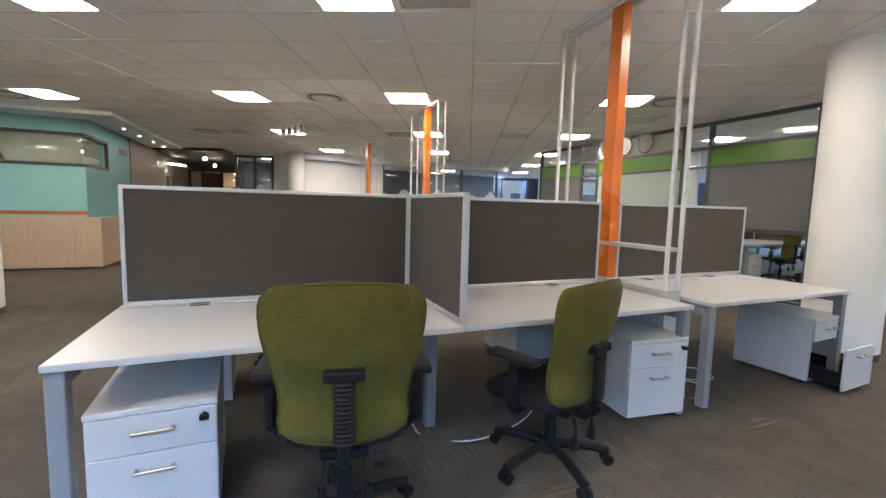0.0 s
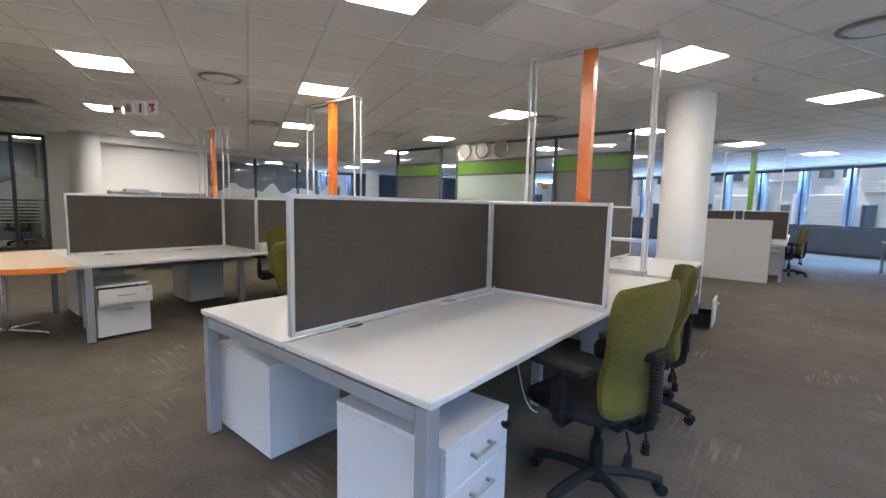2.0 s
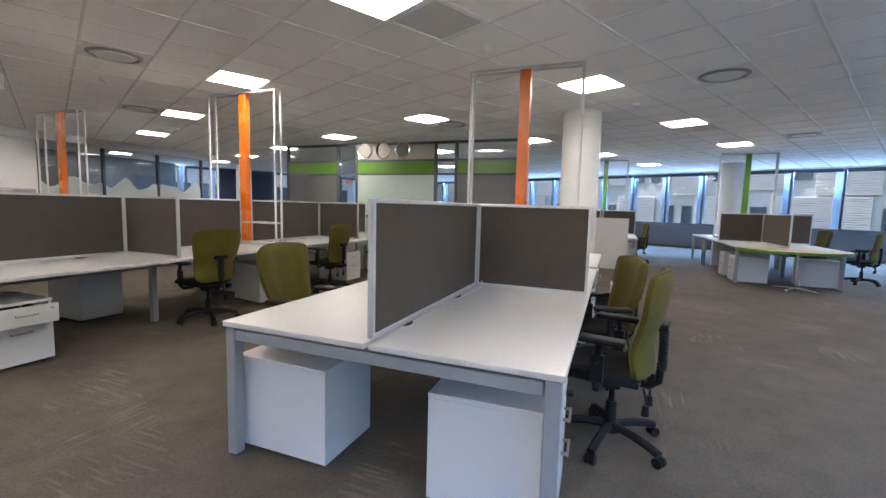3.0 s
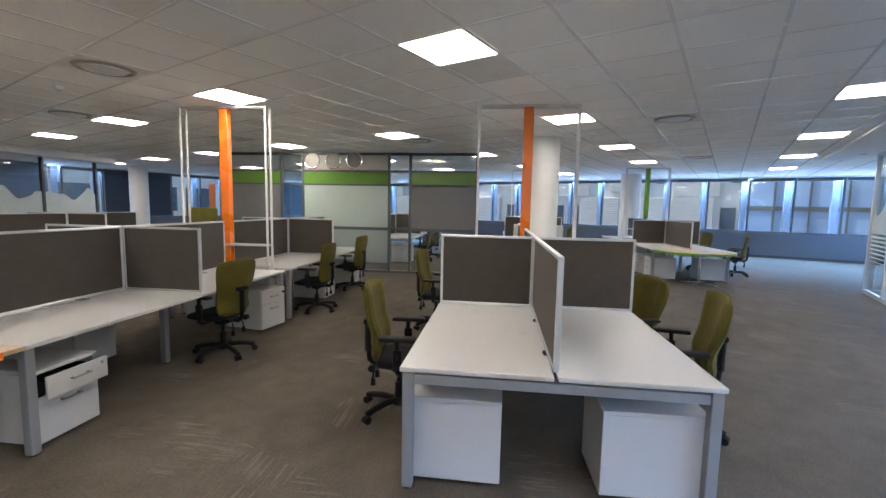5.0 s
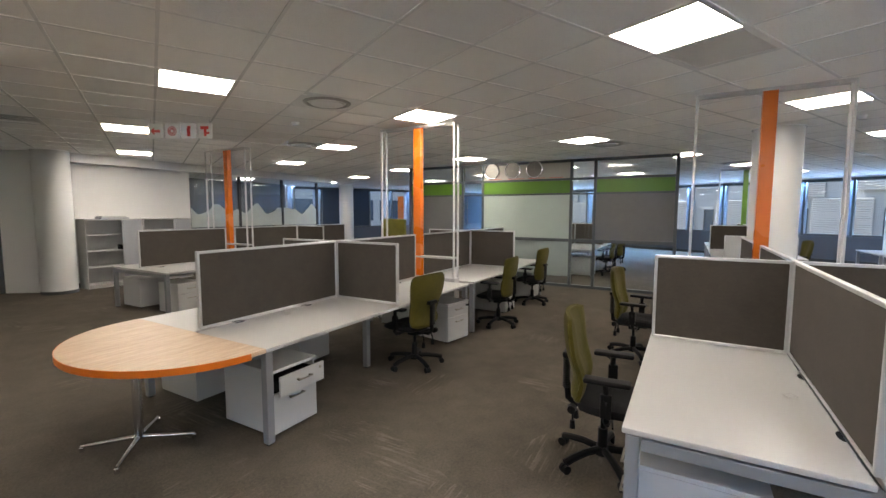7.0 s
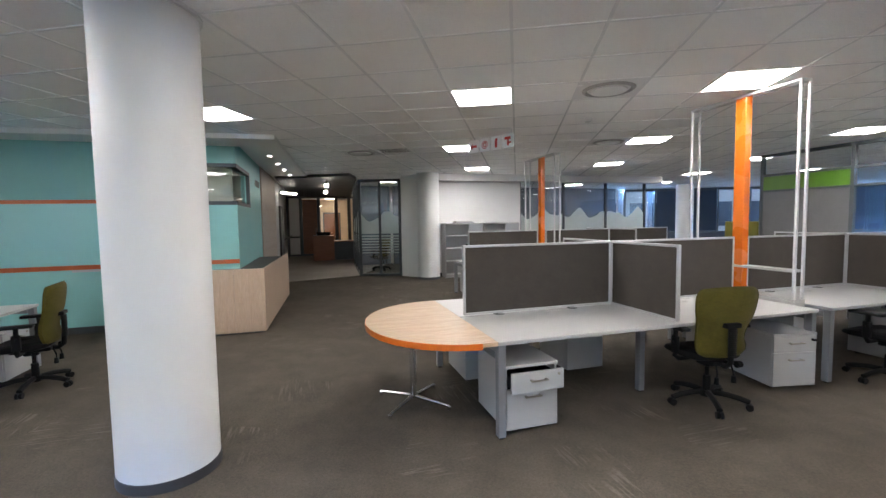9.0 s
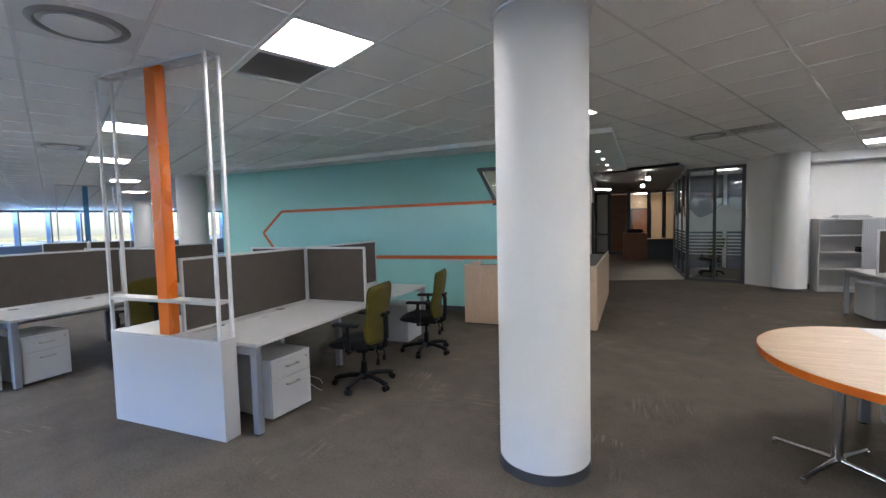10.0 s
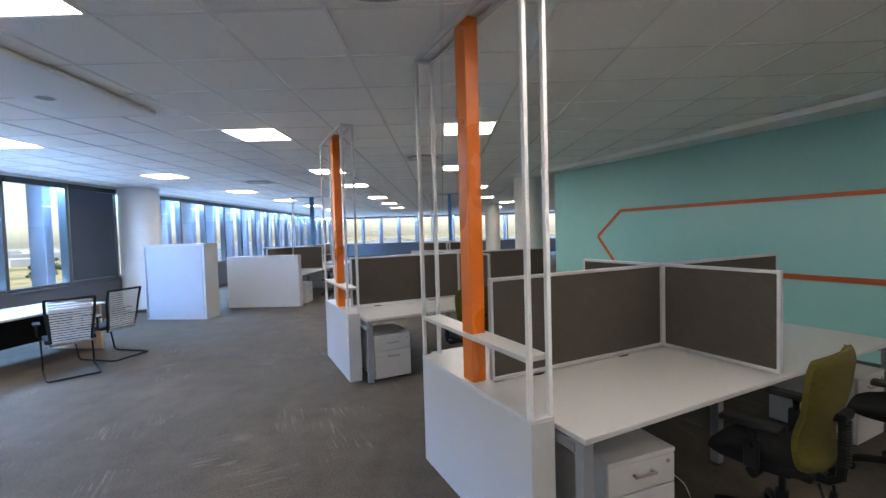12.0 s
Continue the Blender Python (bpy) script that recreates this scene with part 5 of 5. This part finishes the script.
# hanging safety signs
def sign():
    a, b = Vector((0.91, 9.97, 0)), Vector((1.30, 9.20, 0))
    d = (b - a).normalized()
    m = Matrix.Translation((a.x, a.y, 2.66)) @ Matrix.Rotation(math.atan2(d.y, d.x), 4, "Z")
    o = thing("hanging_sign", "four hanging white safety signs with red symbols", "sign", "", m)
    for k in range(4):
        x = 0.02 + k * 0.225
        p = part("sign_plate", box(B(), x, -0.004, 0, x + 0.2, 0.004, 0.2, 0.002), PLASTER, o)
        for s in (-1, 1):
            y = s * 0.0055
            bm = B()
            y0, y1 = min(y - 0.001, y + 0.001), max(y - 0.001, y + 0.001)
            cx = x + 0.1
            if k == 0:
                arrow = ((-0.07, 0.1), (-0.02, 0.15), (-0.02, 0.118), (0.06, 0.118), (0.06, 0.082), (-0.02, 0.082), (-0.02, 0.05))
                front = [bm.verts.new((cx + q, y1, z)) for q, z in arrow]
                rear = [bm.verts.new((cx + q, y0, z)) for q, z in arrow]
                bm.faces.new(front), bm.faces.new(rear[::-1])
                for q in range(7):
                    bm.faces.new((front[q], rear[q], rear[(q + 1) % 7], front[(q + 1) % 7]))
            elif k == 1:
                tube(bm, [(cx + 0.055 * math.cos(a * math.pi / 12), y, 0.1 + 0.055 * math.sin(a * math.pi / 12)) for a in range(25)], 0.006, 4)
                tube(bm, [(cx + 0.03 * math.cos(a * math.pi / 12), y, 0.1 + 0.03 * math.sin(a * math.pi / 12)) for a in range(25)], 0.009, 4)
            elif k == 2:
                box(bm, cx - 0.022, y0, 0.03, cx + 0.022, y1, 0.135)
                box(bm, cx - 0.012, y0, 0.1351, cx + 0.03, y1, 0.165)
            else:
                box(bm, cx - 0.06, y0, 0.12, cx + 0.05, y1, 0.16)
                box(bm, cx - 0.015, y0, 0.03, cx + 0.02, y1, 0.1199)
                box(bm, cx + 0.0201, y0, 0.06, cx + 0.06, y1, 0.085)
            part("symbol", bm, RED, p, "red safety symbol")
    for x in (0.05, 0.86):
        part("wire", rod(B(), (x, 0, 0.2), (x, 0, CEIL - 2.66), 0.003, n=6), FRAMEWHITE, o)


sign()

# tambour cupboard, table and mesh chairs by the south windows
TA = radians(57.5)
o = thing("tambour_cupboard", "white tambour cupboard with grey shutter by the window column", "cupboard", "", Matrix.Translation((-13.96, 3.12, 0)) @ Matrix.Rotation(TA, 4, "Z"))
part("carcass", box(B(), 0, 0.02, 0, 1.36, 0.45, 1.55, 0.003), LAMINATE, o)
part("top_panel", box(B(), -0.004, -0.004, 1.551, 1.364, 0.454, 1.575, 0.003), LAMINATE, o)
bm = B()
for k in range(40):
    box(bm, 0.07 + k * 0.031, 0.004, 0.05, 0.07 + k * 0.031 + 0.028, 0.0195, 1.53)
tagged(part("shutter", bm, LAMINATE_GREY, o, "pale grey tambour shutter"), kind="stuff")
part("shutter_grip", box(B(), 0.035, -0.006, 0.05, 0.065, 0.0195, 1.53, 0.003), STEEL_GREY, o)

o = thing("meeting_table", "long white-topped table with oak end panels by the windows", "table", "", pose(-11.53, 2.99, 0, 0, 0, -34))
part("tabletop", box(B(), 0, -1.05, 0.70, 2.7, 0, 0.73, 0.004), LAMINATE, o)
for x in (0.04, 2.62):
    part("end_panel", box(B(), x, -1.0, 0, x + 0.04, -0.05, 0.699, 0.003), OAK, o, "oak end panel")
# Black sheet puts the shade under the tabletop into colour.
part("under_table_dark", box(B(), 0.081, -0.55, 0.25, 2.619, -0.53, 0.699), BLACK, o, "black sheet for the dark under the table")


def mesh_chair(m):
    o = thing("cantilever_chair", "black cantilever chair with ribbed pale back", "chair", "cantilever chairs", m)
    bm = B()
    for sx in (-1, 1):
        x = sx * 0.26
        tube(bm, [(x * 0.95, 0.22, 0.44), (x, 0.30, 0.40), (x, 0.22, 0.05), (x, 0.17, 0.018), (x, -0.36, 0.018), (x * 0.92, -0.42, 0.018)], 0.0125, 8)
    tube(bm, [(-0.24, -0.42, 0.018), (0.24, -0.42, 0.018)], 0.0125, 8)
    part("sled_base", bm, BLACK, o, smooth=True)
    part("seat", box(B(), -0.25, -0.22, 0.43, 0.25, 0.25, 0.48, 0.02, 3), SEATCLOTH, o, smooth=True)
    bm = B()
    for sx in (-1, 1):
        tube(bm, [(sx * 0.19, -0.25, 0.40), (sx * 0.2, -0.255, 0.47), (sx * 0.215, -0.29, 0.62), (sx * 0.235, -0.31, 0.80), (sx * 0.24, -0.36, 0.99)], 0.016, 8)
    tube(bm, [(-0.24, -0.36, 0.985), (0.24, -0.36, 0.985)], 0.016, 8)
    back = part("back_frame", bm, BLACK, o, smooth=True)
    part("chrome_brace", box(B(), -0.2, -0.29, 0.405, 0.2, -0.262, 0.44, 0.006), CHROME, back)
    rib = B()
    for k in range(17):
        z = 0.445 + k * 0.031
        y = -0.268 - 0.07 * (z - 0.5) / 0.49
        w = 0.185 + 0.03 * (z - 0.5) / 0.49
        box(rib, -w, y - 0.022, z, w, y - 0.012, z + 0.019)
    tagged(part("back_ribs", rib, ALU, back, "pale ribbed back"), kind="stuff")
    for sx in (-1, 1):
        bm = B()
        tube(bm, [(sx * 0.26, 0.08, 0.46), (sx * 0.30, 0.06, 0.52), (sx * 0.30, 0.05, 0.655)], 0.014, 8)
        arm = part("arm", bm, BLACK, o, smooth=True)
        part("arm_pad", box(B(), sx * 0.30 - 0.035, -0.10, 0.656, sx * 0.30 + 0.035, 0.15, 0.68, 0.008, 2), BLACK, arm)
    return o


for cx, cy, turn in ((-10.24, 2.86, 110), (-10.9, 3.12, 140), (-11.05, 1.05, -28)):
    mesh_chair(pose(cx, cy, 0, 0, 0, turn))


# air diffusers and return grilles
def diffuser(c):
    o = thing("air_diffuser", "round white ceiling air diffuser", "air vent", "round diffusers", Matrix.Translation((c.x, c.y, CEIL)) @ GRIDM)
    h = PITCH / 2 - 0.012
    ring = B()
    n = 40
    def circ(r, z):
        return [ring.verts.new((r * math.cos(2 * math.pi * k / n), r * math.sin(2 * math.pi * k / n), z)) for k in range(n)]
    prof = [circ(r, z) for r, z in ((0.262, -0.002), (0.250, -0.014), (0.225, -0.020), (0.205, 0.012), (0.196, 0.05))]
    for p, q in zip(prof, prof[1:]):
        for k in range(n):
            ring.faces.new((p[k], p[(k + 1) % n], q[(k + 1) % n], q[k]))
    part("plate", box(B(), -h, -h, 0.0, h, h, 0.012), TBAR, o)
    # Ring coloured grey to give the shadow gap around the disc.
    part("ring", ring, RINGGREY, o, "diffuser ring greyed for the shadow gap round the disc", smooth=True)
    part("disc", rod(B(), (0, 0, -0.022), (0, 0, -0.012), 0.18, n=40), TBAR, o, smooth=True)


for c in diff_tiles.values():
    diffuser(c)
for c in grille_tiles.values():
    o = thing("return_grille", "square grey slatted ceiling grille", "air vent", "ceiling grilles", Matrix.Translation((c.x, c.y, CEIL - 0.003)) @ GRIDM @ Matrix.Rotation(math.pi / 2, 4, "Z"))
    h = PITCH / 2 - 0.012
    bm = B()
    box(bm, -h, -h, 0, h, -h + 0.03, 0.012)
    box(bm, -h, h - 0.03, 0, h, h, 0.012)
    box(bm, -h, -h + 0.03, 0, -h + 0.03, h - 0.03, 0.012)
    box(bm, h - 0.03, -h + 0.03, 0, h, h - 0.03, 0.012)
    part("frame", bm, TBAR, o)
    part("backing", box(B(), -h, -h, 0.03, h, h, 0.04), SKIRT, o)
    n = 26
    blade = mesh_from(box(B(), -h + 0.031, -0.0125, -0.001, h - 0.031, 0.0125, 0.001), "slat", VENTWHITE)
    for k in range(n):
        part("slat", blade, None, o, at=Matrix.Translation((0, -h + 0.045 + k * (2 * h - 0.09) / (n - 1), 0.011)) @ Matrix.Rotation(radians(24), 4, "X"))
det = mesh_from(rod(B(), (0, 0, -0.045), (0, 0, 0), 0.04, 0.055, 20), "body", TBAR, True)
for x, y in ((2.0, 8.37), (5.19, 1.81), (7.76, 2.68)):
    c = lattice(x, y)[0]
    o = thing("smoke_detector", "small round white smoke detector", "smoke detector", "smoke detectors", Matrix.Translation((c.x, c.y, CEIL - 0.001)))
    part("body", det, None, o)


o = thing("wall_plaque", "small glass plaque on the teal side wall", "plaque", "", pose(TX1 + 0.001, 13.6, 2.46))
part("plate", box(B(), 0.001, -0.33, -0.07, 0.012, 0.33, 0.07, 0.003), WHITEBOARD, o)
part("stud", rod(B(), (0.012, -0.3, 0.05), (0.02, -0.3, 0.05), 0.012, n=10), CHROME, o)
part("stud", rod(B(), (0.012, 0.3, 0.05), (0.02, 0.3, 0.05), 0.012, n=10), CHROME, o)
tagged(copy_thing(CHAIR, pose(0.55, 17.6, 0, 0, 0, 40)), "dark task chair in the glass meeting room")

# loose cables
def cable(name, pts, r=0.004, label="loose white cable on the carpet"):
    ps = [Vector(p) for p in pts]
    out = []
    for k in range(len(ps) - 1):
        p0, p1, p2, p3 = ps[max(k - 1, 0)], ps[k], ps[k + 1], ps[min(k + 2, len(ps) - 1)]
        for j in range(6):
            t = j / 6
            out.append(0.5 * ((2 * p1) + (p2 - p0) * t + (2 * p0 - 5 * p1 + 4 * p2 - p3) * t * t + (3 * p1 - p0 - 3 * p2 + p3) * t ** 3))
    out.append(ps[-1])
    ob = new(name, mesh_from(tube(B(), out, r, 6), name, CABLE, True))
    tagged(ob, label, "cable", "loose cables")


cable("cable", [(1.40, 2.75, 0.6), (1.38, 2.7, 0.25), (1.34, 2.55, 0.006), (1.6, 2.35, 0.006), (2.0, 2.45, 0.006), (2.3, 2.7, 0.006)])
cable("cable", [(3.0, 2.55, 0.6), (3.05, 2.5, 0.2), (3.15, 2.4, 0.006), (3.45, 2.3, 0.006), (3.6, 2.5, 0.006), (3.3, 2.75, 0.006), (3.1, 2.6, 0.006), (3.3, 2.35, 0.006)])
cable("cable", [(3.32, 2.9, 0.5), (3.35, 2.8, 0.1), (3.5, 2.65, 0.006), (3.8, 2.5, 0.006), (3.9, 2.7, 0.006), (3.6, 2.85, 0.006)])
cable("cable", [(1.44, 2.97, 0.86), (1.43, 2.95, 0.80), (1.38, 2.93, 0.745), (1.2, 2.94, 0.737), (0.85, 2.955, 0.737)], 0.004, "white cable lying along the screen")
cable("cable", [(-5.2, 7.0, 0.6), (-4.95, 7.05, 0.2), (-4.7, 7.1, 0.006), (-4.9, 7.35, 0.006), (-5.2, 7.4, 0.006)])

# ---- outdoors ----
def ground_material():
    m, t, b = nodes("dry_plain", 0.95, 0, 0.1)
    v = coords(t)
    big = ramp(t, noise_tex(t, v, 0.012, 5, 0.6), [(0.35, (0.24, 0.20, 0.11)), (0.52, (0.33, 0.28, 0.17)), (0.62, (0.13, 0.15, 0.06))])
    f = ramp(t, noise_tex(t, v, 0.2, 4), [(0.3, (0.8,) * 3), (0.7, (1.15,) * 3)])
    t.links.new(blend(t, 1.0, big, f, "MULTIPLY"), b.inputs["Base Color"])
    return m


LEAF = surface("far_foliage", (0.05, 0.075, 0.03), 0.9, 0, 0.3, 0.5)
GZ = -16.0
tagged(new("ground", mesh_from(box(B(), -2500, -2500, GZ - 0.4, 2500, 2500, GZ), "ground", ground_material())), "dry grassy plain far below", "", "", "structure")
rng = random.Random(7)
bm = B()
for k in range(170):
    u, v = rng.uniform(-900, 900), -rng.uniform(330, 900)
    p = uv(u, v)
    w, d, h = rng.uniform(8, 40), rng.uniform(8, 20), rng.uniform(3, 9)
    box(bm, p.x - w, p.y - d, GZ, p.x + w, p.y + d, GZ + h)
for k in range(120):
    u, v = -rng.uniform(330, 900), rng.uniform(-900, 500)
    p = uv(u, v)
    w, d, h = rng.uniform(8, 20), rng.uniform(8, 40), rng.uniform(3, 9)
    box(bm, p.x - w, p.y - d, GZ, p.x + w, p.y + d, GZ + h)
tagged(new("far_town", mesh_from(bm, "far_town", FACADE)), "pale low buildings of a distant town", "buildings", "", "stuff")
bm = B()
for k in range(420):
    if k % 2:
        p = uv(rng.uniform(-700, 500), -rng.uniform(60, 500))
    else:
        p = uv(-rng.uniform(110, 600), rng.uniform(-500, 300))
    s = rng.uniform(1.2, 3.5)
    for q in range(5):
        c = Vector((p.x + rng.uniform(-s, s), p.y + rng.uniform(-s, s), GZ + rng.uniform(0.3, 1.0) * s))
        bmesh.ops.create_icosphere(bm, subdivisions=1, radius=s * rng.uniform(0.5, 0.9), matrix=Matrix.Translation(c) @ Matrix.Diagonal((1, 1, 0.8, 1)))
tagged(new("far_bushes", mesh_from(bm, "far_bushes", LEAF)), "scattered dark green bushes on the plain", "bushes", "", "stuff")

# the neighbouring building across from the east windows
FU = 36.0
FM = Matrix.Translation(uv(FU, 0)) @ Matrix.Rotation(ga, 4, "Z")
o = tagged(new("office_building"), "white louvred office building across the way", "building")
part("wall", box(B(), 0, -60, GZ, 14, 70, 14), FACADE, o)
part("roof", box(B(), -0.3, -60.3, 14.001, 14.3, 70.3, 14.4), CONCRETE, o)
o.matrix_basis = FM
winm = [mesh_from(box(B(), -0.06, 0, 0, 0.02, w, 1.75), "window", FACADEGLASS) for w in (0.65, 0.9)]
framem = [mesh_from(box(box(box(B(), -0.10, -0.06, -0.06, -0.061, 0, 1.81), -0.10, w, -0.06, -0.061, w + 0.06, 1.81), -0.10, 0.001, -0.06, -0.061, w - 0.001, 0), "window_frame", MIDFRAME) for w in (0.65, 0.9)]
lv, lf = [], []


def louvre_panel(y0, y1, z0, z1):
    n = max(2, int((z1 - z0) / 0.15))
    for k in range(n):
        z = z0 + (z1 - z0) * k / n
        h = (z1 - z0) / n * 0.62
        c = len(lv)
        for x, zz in ((-0.26, z), (-0.26, z + h), (-0.06, z + h + 0.05), (-0.06, z + 0.05)):
            lv.append((x, y0, zz))
        for x, zz in ((-0.26, z), (-0.26, z + h), (-0.06, z + h + 0.05), (-0.06, z + 0.05)):
            lv.append((x, y1, zz))
        for f in ((0, 1, 5, 4), (1, 2, 6, 5), (2, 3, 7, 6), (3, 0, 4, 7), (0, 3, 2, 1), (4, 5, 6, 7)):
            lf.append(tuple(c + q for q in f))


for s in range(-4, 4):
    z = s * 3.7
    y = -40.0 + rng.uniform(0, 2)
    while y < 50:
        w = rng.choice((3.2, 4.2, 5.2))
        louvre_panel(y, y + w, z + rng.choice((-0.9, -0.5, 0.0)), z + 2.7)
        k = rng.randrange(2)
        for kk in range(rng.choice((1, 1, 2))):
            p = part("window", winm[k], None, o, at=Matrix.Translation((0, y + w + 0.25 + kk * 1.35, z + 0.2)))
            part("window_frame", framem[k], None, p)
        y += w + 1.7 + kk * 1.35
me = bpy.data.meshes.new("louvres")
me.from_pydata(lv, [], lf)
me.materials.append(FACADE)
tagged(part("louvres", me, None, o, "white horizontal louvres"), kind="stuff")
part("glazed_stair", box(B(), -0.5, -7.5, GZ, -0.27, 0.5, 13.5), STAIRGLASS, o, "blue-grey glazed stair tower")
bm = B()
for k in range(5):
    box(bm, -0.6, -7.5 + k * 2.0 - 0.06, GZ, -0.501, -7.5 + k * 2.0 + 0.06, 13.5)
for k in range(8):
    box(bm, -0.59, -7.5, -13 + k * 3.7, -0.502, 0.5, -12.7 + k * 3.7)
part("stair_frame", bm, MIDFRAME, o)

# the neighbouring wing across from the north windows
o = tagged(new("neighbour_wing"), "pale neighbouring office wing with blue glazing and orange panels", "building")
o.matrix_basis = Matrix.Translation(uv(0, 47)) @ Matrix.Rotation(ga, 4, "Z")
part("wall", box(B(), -12, 0, GZ, 46, 14, 11), FACADE, o)
part("roof", box(B(), -12.3, -0.3, 11.001, 46.3, 14.3, 11.4), CONCRETE, o)
wing_pane = mesh_from(box(B(), 0, -0.05, 0, 2.5, 0.02, 2.3), "window", FACADEGLASS)
wing_panel = mesh_from(box(B(), 0, -0.09, 0, 1.2, -0.001, 3.4), "panel", ORANGE)
for s in range(-4, 3):
    for k in range(17):
        part("window", wing_pane, None, o, at=Matrix.Translation((-11 + k * 3.35, 0, s * 3.7 + 0.7)))
    for k in (10, 12, 13):
        part("panel", wing_panel, None, o, "orange facade panel", at=Matrix.Translation((-11 + k * 3.35 + (s % 2) * 3.35 - 1.0, 0, s * 3.7 + 0.1)))

# glass room beside the east windows
for name, a, b, n in (("glass_room_front", (8.65, -0.72), (5.0, -0.72), 3), ("glass_room_east_side", (8.65, -4.2), (8.65, -0.8), 2), ("glass_room_west_side", (5.0, -0.8), (5.0, -4.2), 2)):
    glass_front(name, plan([a])[0], plan([b])[0], "glass meeting-room wall with frosted mountains", n, z1=CEIL - 0.01, frame=ALU)
